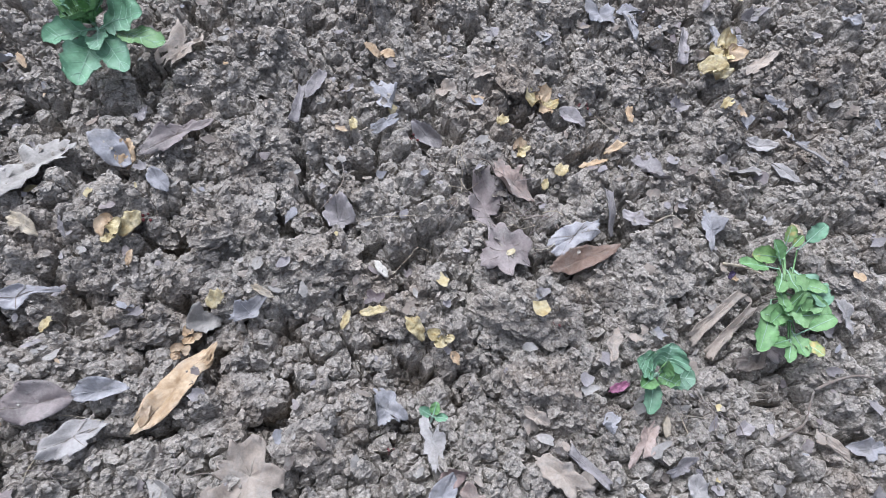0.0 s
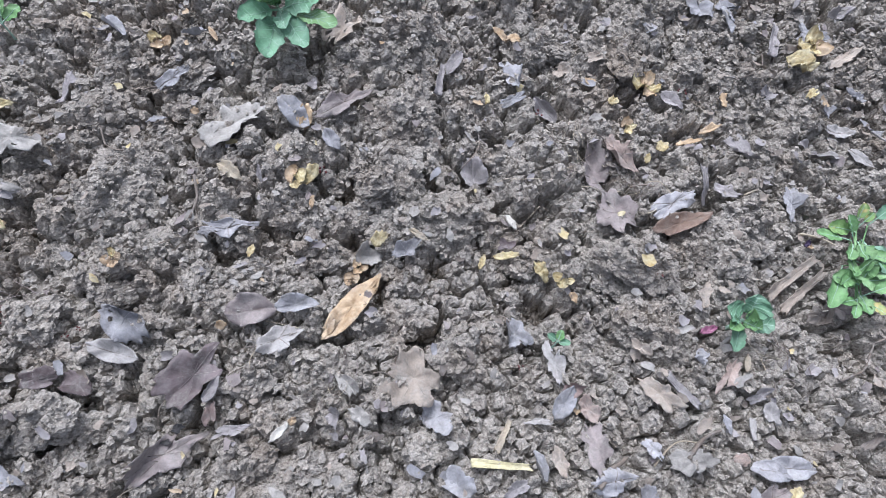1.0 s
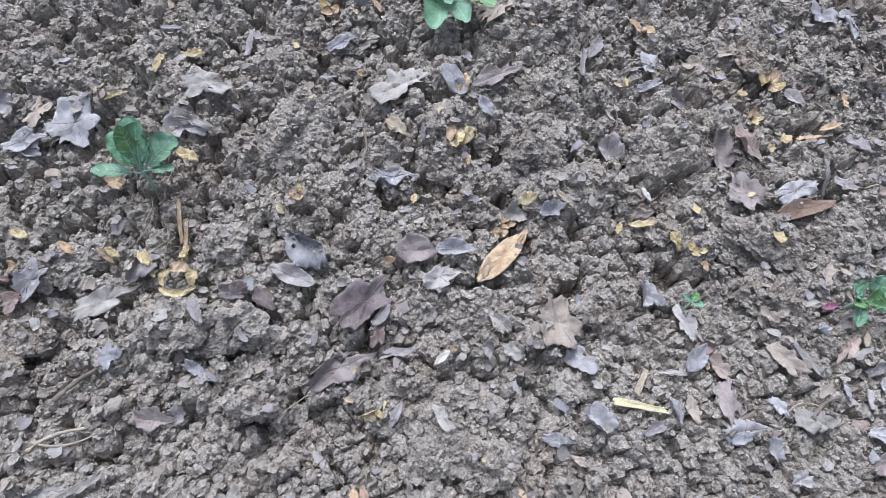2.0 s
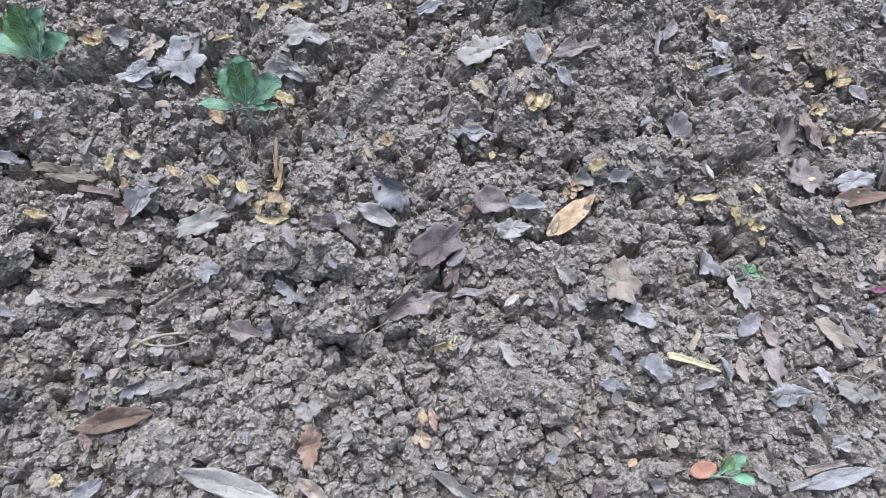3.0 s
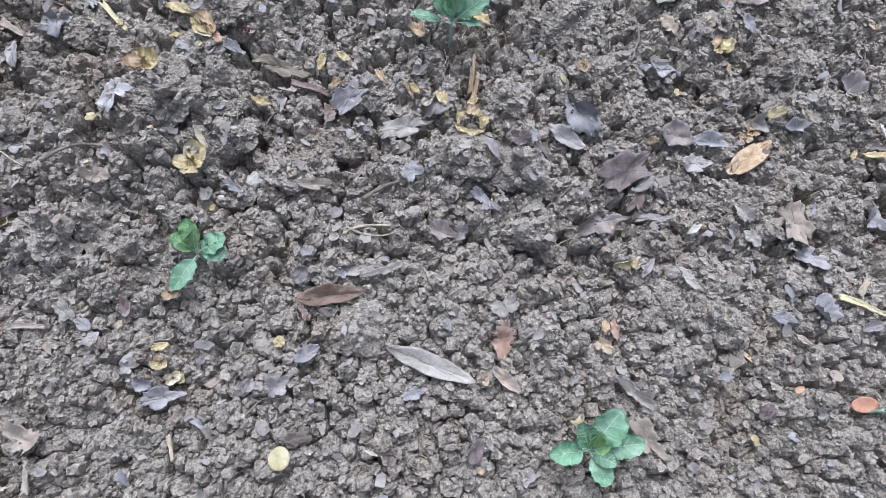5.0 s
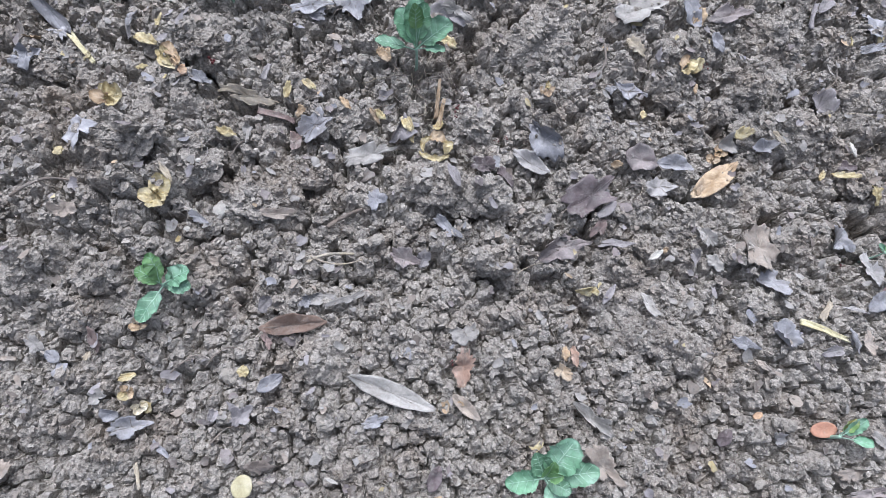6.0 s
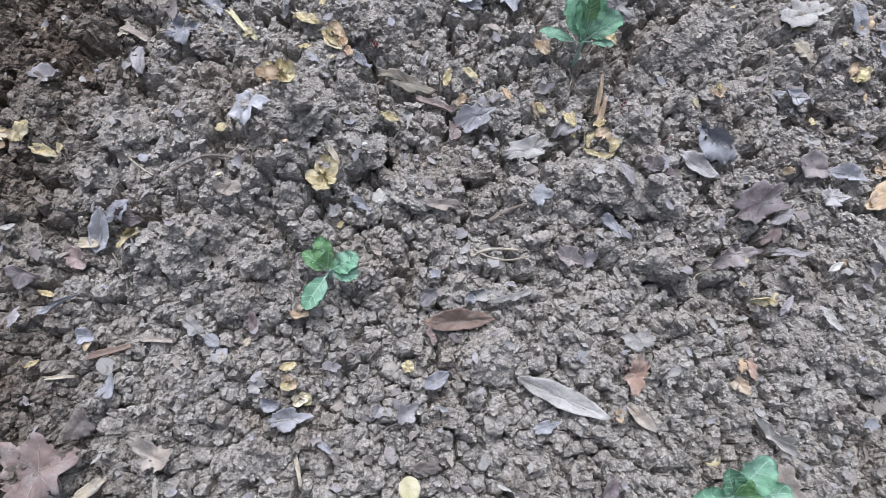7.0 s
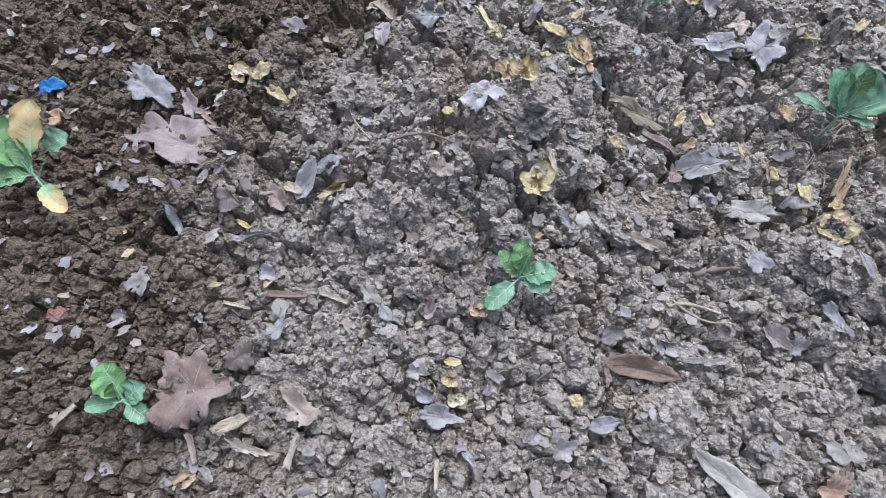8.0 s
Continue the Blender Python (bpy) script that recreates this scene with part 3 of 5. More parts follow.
KINDS = {
    "petal": ("withered_petal", "crumpled {} withered petal lying on the soil", "petal"),
    "ring": ("withered_flower", "curled {} withered flower remains on the soil", "flower"),
    "maple": ("dead_leaf", "{} dead leaf with five pointed lobes on the soil", "leaf"),
    "star": ("dead_leaf", "{} dead leaf with three lobes lying on the soil", "leaf"),
    "oval": ("dead_leaf", "{} dead oval leaf with curled edges on the soil", "leaf"),
    "torn": ("leaf_fragment", "torn {} dead leaf fragment lying on the soil", "leaf"),
    "strip": ("dry_stalk", "narrow {} dry stalk strip lying on the soil", "stalk"),
    "chip": ("splinter", "small {} splinter lying on the crumbly soil", "splinter"),
    "disc": ("round_leaf", "small smooth {} rounded leaf on the soil", "leaf"),
}
pick = random.Random(21)


def outline(shape, count, rnd, ragged=2.4):
    """Corners of a leaf's edge in a box from -0.5 to 0.5, tip towards +x."""
    lobes = {"maple": ((0, 0.42, 0.36), (1.0, 0.36, 0.34), (-1.0, 0.36, 0.34), (2.05, 0.25, 0.36), (-2.05, 0.25, 0.36)),
             "star": ((0, 0.45, 0.42), (1.3, 0.34, 0.42), (-1.3, 0.34, 0.42))}
    s = rnd.uniform(0, 50)
    own = {c: (rnd.uniform(-0.15, 0.15), rnd.uniform(0.6, 1.3), rnd.uniform(0.75, 1.35)) for c, _, _ in lobes.get(shape, ())}
    pts = []
    for k in range(count):
        a = 2 * math.pi * k / count
        a = a - 2 * math.pi if a > math.pi else a
        jag = noise.noise((s + 2.2 * math.cos(a), 2.2 * math.sin(a), 0)) * 0.13 + noise.noise((s + 6 * math.cos(a), 6 * math.sin(a), 5)) * 0.09 + rnd.uniform(-0.03, 0.03)
        if shape in lobes:
            r = 0.6 + sum(h * own[c][1] * math.exp(-(((a - c - own[c][0]) / w / own[c][2]) ** 2)) for c, h, w in lobes[shape]) + jag * 1.5
            r -= 0.12 * math.exp(-(((abs(a) - math.pi) / 0.25) ** 2))
            p = (r * math.cos(a), r * math.sin(a))
        elif shape in ("oval", "petal", "chip"):
            x = math.cos(a)
            y = math.sin(a) * (1 - 0.35 * abs(x) ** 3) * (1 - 0.12 * x)
            e = 1 + jag * (0.5 if shape == "oval" else 1.5)
            p = (x * e, y * e)
        elif shape == "strip":
            x = max(-1, min(1, 1.5 * math.cos(a)))
            y = max(-1, min(1, 1.8 * math.sin(a))) * (1 - 0.2 * x)
            p = (x * (1 + jag), y * (1 + 2 * jag))
        elif shape == "disc":
            p = (math.cos(a) * (1 + 0.2 * jag), math.sin(a) * (1 + 0.2 * jag))
        else:
            big = noise.noise((s + 0.9 * math.cos(a), 0.9 * math.sin(a), 3)) * 0.7
            bite = -0.1 * ragged * max(0, math.sin(2 * a + s)) ** 3
            r = 0.9 + big + bite + ragged * jag + 0.16 * noise.noise((s + 11 * math.cos(a), 11 * math.sin(a), 8))
            p = (r * math.cos(a), r * math.sin(a))
        pts.append(p)
    pts = np.array(pts)
    lo, hi = pts.min(0), pts.max(0)
    return (pts - (lo + hi) / 2) / (hi - lo)


def fallen(x, y, length, width, turn, shape, colour, curl=None):
    """One dead leaf, petal or strip, draped on the bed with curled and wrinkled edges."""
    if shape in ("ring", "husk"):
        return wreath(x, y, length, width, turn, colour, shape == "husk")
    rnd = random.Random(int((x * 7919 + y * 104729) * 1000) & 0xFFFFFF)
    limp = curl is None
    if limp:
        curl = rnd.uniform(-0.3, 1.0) if shape in ("maple", "star", "oval", "torn") else rnd.uniform(0.3, 0.9)
    small = shape in ("petal", "ring", "chip", "disc")
    rim = outline(shape, 30 if small else 46, rnd, 2.4 if length > 0.045 else 1.3) * (length, width)
    n, rings = len(rim), (4 if small else 6)
    frac = np.linspace(0, 1, rings + 1)[1:]
    uv = np.concatenate([[[0, 0]]] + [rim * f for f in frac])
    t = radians(turn)
    wx = x + uv[:, 0] * math.cos(t) - uv[:, 1] * math.sin(t)
    wy = y + uv[:, 0] * math.sin(t) + uv[:, 1] * math.cos(t)
    base = sampled(DRAPE, wx, wy)
    level = float(np.mean(base))
    slope = np.polyfit(uv[:, 0], base, 1)[0] * 0.7, np.polyfit(uv[:, 1], base, 1)[0] * 0.7
    rest = level + uv[:, 0] * slope[0] + uv[:, 1] * slope[1]
    stiff = 0.45 if not small else 0.75
    z = base * (1 - stiff) + rest * stiff
    reach = np.concatenate([[0], np.repeat(frac, n)])
    size = min(length, width)
    s = rnd.uniform(0, 90)
    bend = rnd.uniform(-0.2, 0.5) * curl
    z = z + curl * size * (uv[:, 1] / width * 2) ** 2 * 0.28 + bend * size * (uv[:, 0] / length * 2) ** 2 * 0.3
    crease = 0.05 * size * np.exp(-np.abs(uv[:, 1]) / (0.07 * width + 1e-4))
    wrinkle = np.array([noise.noise((a / size * 2.2 + s, b / size * 2.2, s)) + 0.6 * noise.noise((a / size * 5 + s, b / size * 5, 2 * s)) + 0.3 * noise.noise((a / size * 11 + s, b / size * 11, 3 * s)) for a, b in uv])
    rough = {"petal": 0.32, "ring": 0.4, "husk": 0.4, "chip": 0.08, "disc": 0.02, "strip": 0.12}.get(shape, 0.15)
    z = z - crease * (0 if small else 1) + wrinkle * size * rough * (0.35 + reach)
    z += (0.006 if colour == "black" else 0.0025) - (rnd.uniform(0.0, 0.003) if shape == "torn" else 0.0)
    ux, uy = uv[:, 0].copy(), uv[:, 1].copy()
    if limp and shape in ("maple", "star", "torn", "oval") and rnd.random() < 0.55:
        # One side of the leaf is folded up or over along a slanting line.
        for _ in range(rnd.choice((1, 1, 2))):
            way = rnd.uniform(0, 6.28) if shape != "oval" else rnd.choice((1.57, -1.57)) + rnd.uniform(-0.25, 0.25)
            fx, fy, fold = math.cos(way), math.sin(way), rnd.uniform(0.5, 1.9)
            d = np.maximum(0, ux * fx + uy * fy - size * rnd.uniform(0.1, 0.28))
            z = z + d * math.sin(fold) * 0.8
            ux, uy = ux - fx * d * (1 - math.cos(fold)), uy - fy * d * (1 - math.cos(fold))
    thick = 0.0005 if not small else 0.0009
    thick = 0.003 if shape == "chip" else 0.0025 if shape == "strip" else thick
    top = np.stack([ux, uy, z - level], 1)
    low = top - (0, 0, thick)
    m = len(top)
    faces = []
    # Holes and tears eaten into the blade.
    gone = set()
    if limp and shape in ("maple", "star", "torn") and length > 0.028:
        for _ in range(rnd.choice((0, 1, 2, 3))):
            k, r, deep = rnd.randrange(n), rnd.randrange(2, rings - 1), rnd.choice((1, 1, 2, 3))
            gone |= {((k + w) % n, r + h) for w in range(rnd.choice((1, 2, 2))) for h in range(deep)}
    for off, flip in ((0, False), (m, True)):
        for k in range(n):
            j = (k + 1) % n
            f = [(off, off + 1 + k, off + 1 + j)]
            for r in range(rings - 1):
                if (k, r) in gone:
                    continue
                a = off + 1 + r * n
                f.append((a + k, a + n + k, a + n + j, a + j))
            faces += [g[::-1] for g in f] if flip else f
    a = 1 + (rings - 1) * n
    faces += [(a + k, m + a + k, m + a + (k + 1) % n, a + (k + 1) % n) for k in range(n) if (k, rings - 2) not in gone]
    name, text, category = KINDS[shape]
    if colour == "blue":
        name, text, category = "plastic_scrap", "small crumpled {} plastic scrap on the soil", "plastic"
    ob = link_mesh(name, np.concatenate([top, low]), faces, MATS[colour])
    ob.matrix_basis = Matrix.Translation((x, y, level)) @ Matrix.Rotation(t, 4, "Z")
    tagged(ob, text.format(COLOUR_WORDS[colour]), category, "litter on the bed")
    if shape in ("maple", "star", "oval") and length > 0.035:
        veins(ob, top, rim, n, rings, shape, colour)
    if shape in ("maple", "star") and length > 0.045 and rnd.random() < 0.7:
        k = n // 2
        p = Vector(top[a + k])
        q = p + Vector((-rnd.uniform(0.2, 0.45) * length, rnd.uniform(-0.3, 0.3) * width, 0.002))
        w = ob.matrix_basis @ q
        q.z = float(sampled(DRAPE, w.x, w.y)) - level + 0.001
        tube("leaf_stem", [p, (p + q) / 2 + Vector((0, 0.06 * width, 0.002)), q], 0.0009, MATS["twig"], ob)
    return ob


def wreath(x, y, length, width, turn, colour, husk=False):
    """Withered flower remains: a few crinkled petals curled round in an open ring."""
    rnd = random.Random(int((x * 7919 + y * 104729) * 1000) & 0xFFFFFF)
    root = new("withered_flower")
    root.location = (x, y, float(np.mean(sampled(DRAPE, x + np.linspace(-0.3, 0.3, 5) * length, y + np.linspace(-0.3, 0.3, 5) * width))))
    root.rotation_euler = (0, 0, radians(turn))
    a0 = rnd.uniform(0, 6.28)
    for _ in range(rnd.choice((3, 4, 4))):
        span, s = rnd.uniform(1.3, 2.3), rnd.uniform(0, 90)
        wide, reach, lift = width * rnd.uniform(0.18, 0.4), rnd.uniform(0.24, 0.42), rnd.uniform(-0.05, 0.15) * width
        if husk:
            wide, reach, span = width * rnd.uniform(0.45, 0.7), rnd.uniform(0.14, 0.26), rnd.uniform(1.2, 2.6)
        verts, faces, n, k = [], [], 16, 6
        for layer in (0, 1):
            for i in range(n + 1):
                for j in range(k + 1):
                    u, v = i / n, j / k * 2 - 1
                    q = a0 + span * u
                    taper = max(0.15, math.sin(math.pi * (0.1 + 0.86 * u))) * (1 + 0.3 * noise.noise((u * 4, s, v)))
                    out = wide * v * 0.5 * taper
                    px, py = math.cos(q) * (length * reach + out), math.sin(q) * (width * reach * 1.15 + out)
                    crinkle = 0.14 * width * noise.noise((u * 6, v * 2, s)) + 0.07 * width * noise.noise((u * 14, v * 5, s))
                    z = lift + wide * 0.32 * v * v * taper + crinkle + 0.1 * width * math.sin(math.pi * u)
                    verts.append((px, py, z - 0.0008 * layer))
        half = (n + 1) * (k + 1)
        for i in range(n):
            for j in range(k):
                p = i * (k + 1) + j
                f = (p, p + 1, p + k + 2, p + k + 1)
                faces += [f[::-1], tuple(half + c for c in f)]
        edge = [i * (k + 1) for i in range(n + 1)] + [n * (k + 1) + j for j in range(1, k + 1)] + [i * (k + 1) + k for i in range(n - 1, -1, -1)] + list(range(k - 1, 0, -1))
        faces += [(p, q, half + q, half + p) for p, q in zip(edge, edge[1:] + edge[:1])]
        link_mesh("curled_petal", verts, faces, MATS[rnd.choice((colour, colour, "tan"))], root)
        a0 += span * rnd.uniform(0.7, 1.0)
    tagged(root, KINDS["ring"][1].format(COLOUR_WORDS[colour]), "flower", "litter on the bed")


def tube(name, points, radius, mat, parent=None, sides=6, taper=0.6):
    """A round stem through points, thinner towards its end, as its own mesh."""
    pts = [Vector(p) for p in points]
    fine = []
    for a, b, c, d in zip([pts[0]] + pts[:-2], pts[:-1], pts[1:], pts[2:] + [pts[-1]]):
        for k in range(3):
            u = k / 3
            fine.append(0.5 * ((2 * b) + (c - a) * u + (2 * a - 5 * b + 4 * c - d) * u * u + (3 * b - a - 3 * c + d) * u ** 3))
    fine.append(pts[-1])
    verts, faces = [], []
    for k, p in enumerate(fine):
        ahead = (fine[min(k + 1, len(fine) - 1)] - fine[max(k - 1, 0)]).normalized()
        side = ahead.orthogonal().normalized()
        up = ahead.cross(side)
        r = radius * (1 - (1 - taper) * k / (len(fine) - 1)) * (1 + 0.15 * noise.noise(p * 300))
        verts += [p + r * (side * math.cos(6.2832 * i / sides) + up * math.sin(6.2832 * i / sides)) for i in range(sides)]
        if k:
            o = (k - 1) * sides
            faces += [(o + i, o + (i + 1) % sides, o + sides + (i + 1) % sides, o + sides + i) for i in range(sides)]
    faces += [tuple(range(sides))[::-1], tuple(range(len(verts) - sides, len(verts)))]
    return link_mesh(name, verts, faces, mat, parent)


VEIN_OF = {"lilac": "lilac2", "grey": "lightgrey", "beige": "lightbeige", "dark": "rosegrey", "brown": "dark2", "rosebrown": "rosebeige", "green": "vein", "fresh": "vein", "tan": "tan2"}


def veins(ob, top, rim, n, rings, shape, colour):
    """Raised veins that run out from the leaf's middle to its lobes, or a midrib with side ribs."""
    at = lambda f, k: Vector(top[0] if f <= 0 else top[1 + (min(rings, max(1, round(f * rings))) - 1) * n + k % n]) + Vector((0, 0, 0.0002))
    if shape == "oval":
        runs = [[at(0.95, n // 2), at(0.5, n // 2), at(0, 0), at(0.5, 0), at(0.95, 0)]]
    else:
        spread = {"maple": (0.0, 0.95, -0.95, 2.0, -2.0), "star": (0.0, 1.25, -1.25)}[shape]
        ks = []
        for a in spread:
            d = np.arctan2(rim[:, 1] / np.ptp(rim[:, 1]), rim[:, 0] / np.ptp(rim[:, 0])) - a
            reach = np.hypot(rim[:, 0], rim[:, 1]) * (np.abs(np.angle(np.exp(1j * d))) < 0.4)
            ks.append(int(np.argmax(reach)))
        runs = [[at(0.9, n // 2), at(0.45, n // 2), at(0, 0)]] + [[at(0, 0), at(0.3, k), at(0.6, k), at(0.92, k)] for k in ks]
    for run in runs:
        tube("vein", run, 0.00042, MATS[VEIN_OF.get(colour, "twig")], ob, sides=4, taper=0.3)


fallen(-0.833, -0.029, 0.028, 0.034, 41, "husk", "yellow")
fallen(0.381, -0.098, 0.055, 0.025, -7, "oval", "lilac2", 0.7)
fallen(-0.538, -0.234, 0.081, 0.024, 20, "oval", "brown", 0.7)
fallen(-0.406, -0.280, 0.108, 0.025, -7, "oval", "dustgrey", 0.5)
fallen(-0.333, -0.231, 0.050, 0.028, -79, "torn", "salmon", 0.5)
fallen(-0.340, -0.194, 0.036, 0.028, 36, "torn", "dustgrey")
fallen(-0.217, -0.207, 0.029, 0.020, -45, "torn", "tan2")
fallen(-0.219, -0.185, 0.019, 0.010, -75, "petal", "tan")
fallen(-0.415, -0.315, 0.033, 0.015, 33, "star", "lilac")
fallen(-0.319, -0.275, 0.043, 0.015, -27, "oval", "beige", 0.6)
fallen(-0.153, -0.300, 0.059, 0.026, -46, "torn", "beige", 0.7)
fallen(-0.175, -0.252, 0.066, 0.025, -10, "torn", "dustgrey")
fallen(-0.335, -0.358, 0.030, 0.016, 84, "oval", "dark", 0.7)
fallen(0.092, -0.196, 0.028, 0.018, 23, "disc", "orange")
fallen(-0.012, -0.121, 0.036, 0.016, -6, "star", "lilac")
fallen(0.032, -0.098, 0.036, 0.034, -50, "torn", "lilac")
fallen(0.037, -0.220, 0.032, 0.016, 21, "torn", "lightgrey")
fallen(-0.698, -0.337, 0.019, 0.010, 35, "petal", "yellow")
fallen(-0.689, -0.352, 0.021, 0.018, 20, "husk", "yellow")
fallen(-0.675, -0.365, 0.025, 0.015, 44, "husk", "palehusk")
fallen(-0.676, -0.387, 0.047, 0.025, 32, "star", "lilac2")
fallen(-0.702, -0.379, 0.021, 0.019, 1, "oval", "lilac")
fallen(-0.720, -0.365, 0.024, 0.018, 14, "torn", "dustgrey")
fallen(-0.536, -0.416, 0.025, 0.022, 114, "disc", "straw2")
fallen(-0.542, -0.304, 0.032, 0.017, 48, "oval", "lilac", 0.8)
fallen(-0.808, -0.329, 0.030, 0.018, -25, "torn", "dustgrey")
fallen(-0.782, -0.336, 0.020, 0.014, -20, "oval", "lilac")
fallen(-0.562, -0.345, 0.032, 0.025, 55, "star", "grey")
fallen(-0.835, -0.085, 0.047, 0.056, 51, "torn", "lilac2")
fallen(-0.966, 0.006, 0.046, 0.041, 34, "star", "lilac")
fallen(-0.898, 0.033, 0.073, 0.008, -34, "strip", "straw2")
fallen(-0.825, 0.064, 0.042, 0.015, -13, "petal", "yellow")
fallen(-0.777, 0.035, 0.056, 0.021, -26, "husk", "yellow")
fallen(-0.807, -0.046, 0.031, 0.037, 89, "husk", "yellow")
fallen(-0.684, 0.034, 0.079, 0.018, 11, "torn", "straw", 0.6)
fallen(-0.645, 0.022, 0.051, 0.009, 1, "strip", "rose")
fallen(-0.590, 0.019, 0.054, 0.040, 28, "maple", "lilac2")
fallen(-0.670, -0.010, 0.047, 0.013, 108, "torn", "dustgrey")
fallen(-0.512, 0.004, 0.076, 0.030, 34, "torn", "dustgrey", 0.2)
fallen(-0.988, 0.093, 0.086, 0.025, -31, "oval", "lilac")
fallen(-0.653, 0.186, 0.053, 0.023, -13, "torn", "lilac2")
fallen(-0.006, 0.008, 0.056, 0.067, -1, "maple", "beige")
fallen(0.016, -0.033, 0.033, 0.037, -11, "torn", "lilac2", 0.9)
fallen(-0.299, 0.078, 0.067, 0.047, -49, "star", "lilac")
fallen(-0.310, 0.045, 0.056, 0.022, -17, "oval", "lightgrey", 0.7)
fallen(-0.227, 0.018, 0.080, 0.046, 45, "maple", "dark", 0.4)
fallen(-0.206, 0.002, 0.029, 0.016, 57, "oval", "grey")
fallen(-0.249, -0.057, 0.092, 0.039, 28, "maple", "rosegrey")
fallen(-0.173, 0.082, 0.050, 0.034, 12, "oval", "rosegrey", 0.9)
fallen(-0.127, 0.088, 0.048, 0.020, 0, "oval", "lilac")
fallen(-0.144, 0.053, 0.056, 0.032, 24, "star", "lightgrey")
fallen(-0.069, 0.089, 0.101, 0.029, 52, "oval", "tan", 0.5)
fallen(-0.061, 0.139, 0.029, 0.019, 35, "husk", "tan")
fallen(-0.486, -0.059, 0.027, 0.032, 9, "star", "lilac")
fallen(-0.433, -0.120, 0.040, 0.027, -2, "star", "rosegrey", 0.7)
fallen(-0.392, -0.071, 0.044, 0.015, -30, "torn", "lilac")
fallen(-0.522, -0.195, 0.052, 0.021, 9, "torn", "dustgrey")
fallen(-0.484, -0.187, 0.060, 0.010, 38, "torn", "dustgrey")
fallen(0.109, 0.055, 0.050, 0.035, -26, "star", "lilac")
fallen(-0.209, 0.314, 0.086, 0.058, 30, "torn", "dustgrey", 0.4)
fallen(-0.138, 0.325, 0.046, 0.028, -43, "oval", "lilac", 0.9)
fallen(-0.080, 0.343, 0.084, 0.028, 37, "star", "rosegrey", 0.8)
fallen(-0.465, 0.228, 0.063, 0.032, 8, "torn", "grey", 0.3)
fallen(-0.458, 0.235, 0.058, 0.017, -5, "torn", "dustgrey")
fallen(-0.291, 0.389, 0.051, 0.017, 30, "star", "lilac2", 0.8)
fallen(-0.205, 0.178, 0.065, 0.027, 14, "star", "lilac2")
fallen(0.141, 0.394, 0.072, 0.044, -70, "torn", "lilac")
fallen(0.262, 0.276, 0.061, 0.036, -44, "star", "rosebeige")
fallen(0.232, 0.261, 0.080, 0.046, -85, "torn", "rosegrey", 0.4)
fallen(0.238, 0.190, 0.055, 0.066, -31, "maple", "rosegrey")
fallen(0.319, 0.182, 0.077, 0.025, 13, "oval", "brown", 0.6)
fallen(0.315, 0.209, 0.071, 0.027, 26, "maple", "lilac2")
fallen(0.470, 0.208, 0.053, 0.024, -104, "star", "lilac", 0.7)
fallen(-0.073, 0.004, 0.034, 0.020, -48, "torn", "dustgrey")
fallen(-0.084, -0.030, 0.030, 0.019, -54, "torn", "grey")
fallen(-0.061, -0.029, 0.028, 0.015, -43, "torn", "dustgrey")
fallen(-0.185, -0.038, 0.045, 0.013, 8, "torn", "grey")
fallen(-0.135, -0.105, 0.035, 0.016, -47, "torn", "dustgrey")
fallen(0.237, 0.030, 0.028, 0.013, -52, "torn", "beige", 0.6)
fallen(0.371, -0.044, 0.028, 0.020, -78, "torn", "lightgrey")
fallen(0.137, -0.081, 0.033, 0.017, -83, "torn", "beige", 0.5)
fallen(0.178, -0.071, 0.055, 0.033, -78, "torn", "rosegrey", 0.2)
fallen(0.273, -0.088, 0.055, 0.032, -18, "torn", "dustgrey", 0.2)
fallen(0.187, -0.102, 0.058, 0.028, 11, "star", "lilac2")
fallen(0.220, -0.120, 0.036, 0.021, -67, "torn", "lilac2")
fallen(0.357, -0.100, 0.046, 0.022, -9, "oval", "lilac2", 0.7)
fallen(0.234, -0.074, 0.029, 0.018, -50, "star", "lilac2")
fallen(0.251, -0.019, 0.057, 0.025, -44, "torn", "beige", 0.3)
fallen(0.277, -0.016, 0.049, 0.011, -46, "strip", "grey")
fallen(0.147, 0.020, 0.056, 0.022, -94, "torn", "lightgrey", 0.3)
fallen(-1.213, -0.264, 0.089, 0.048, -6, "torn", "lilac", 0.3)
fallen(-1.124, -0.297, 0.143, 0.074, 11, "torn", "rosegrey", 0.3)
fallen(-1.115, -0.183, 0.080, 0.016, 21, "husk", "yellow")
fallen(-1.052, -0.191, 0.037, 0.014, 0, "petal", "yellow")
fallen(-0.953, -0.259, 0.049, 0.021, 100, "oval", "lilac", 0.8)
fallen(-0.919, -0.256, 0.035, 0.042, 22, "torn", "yellow")
fallen(-0.997, -0.331, 0.030, 0.023, 52, "torn", "rosegrey")
fallen(-0.948, -0.349, 0.046, 0.015, 45, "oval", "lilac")
fallen(-0.880, -0.378, 0.043, 0.009, 35, "strip", "brown")
fallen(-0.912, -0.372, 0.019, 0.019, 28, "torn", "lilac")
fallen(-0.874, -0.456, 0.037, 0.027, 62, "torn", "dark2")
fallen(-0.861, -0.411, 0.031, 0.017, 80, "torn", "lilac")
fallen(-1.008, -0.495, 0.030, 0.022, 62, "torn", "grey")
fallen(-0.843, -0.574, 0.041, 0.014, 62, "husk", "yellow")
fallen(-0.650, 0.193, 0.065, 0.025, 10, "star", "lilac2", 0.5)
fallen(-0.601, 0.227, 0.070, 0.048, 72, "maple", "lilac2", 0.3)
fallen(-0.686, 0.239, 0.027, 0.033, 16, "torn", "grey")
fallen(-0.642, 0.233, 0.044, 0.023, 85, "torn", "beige")
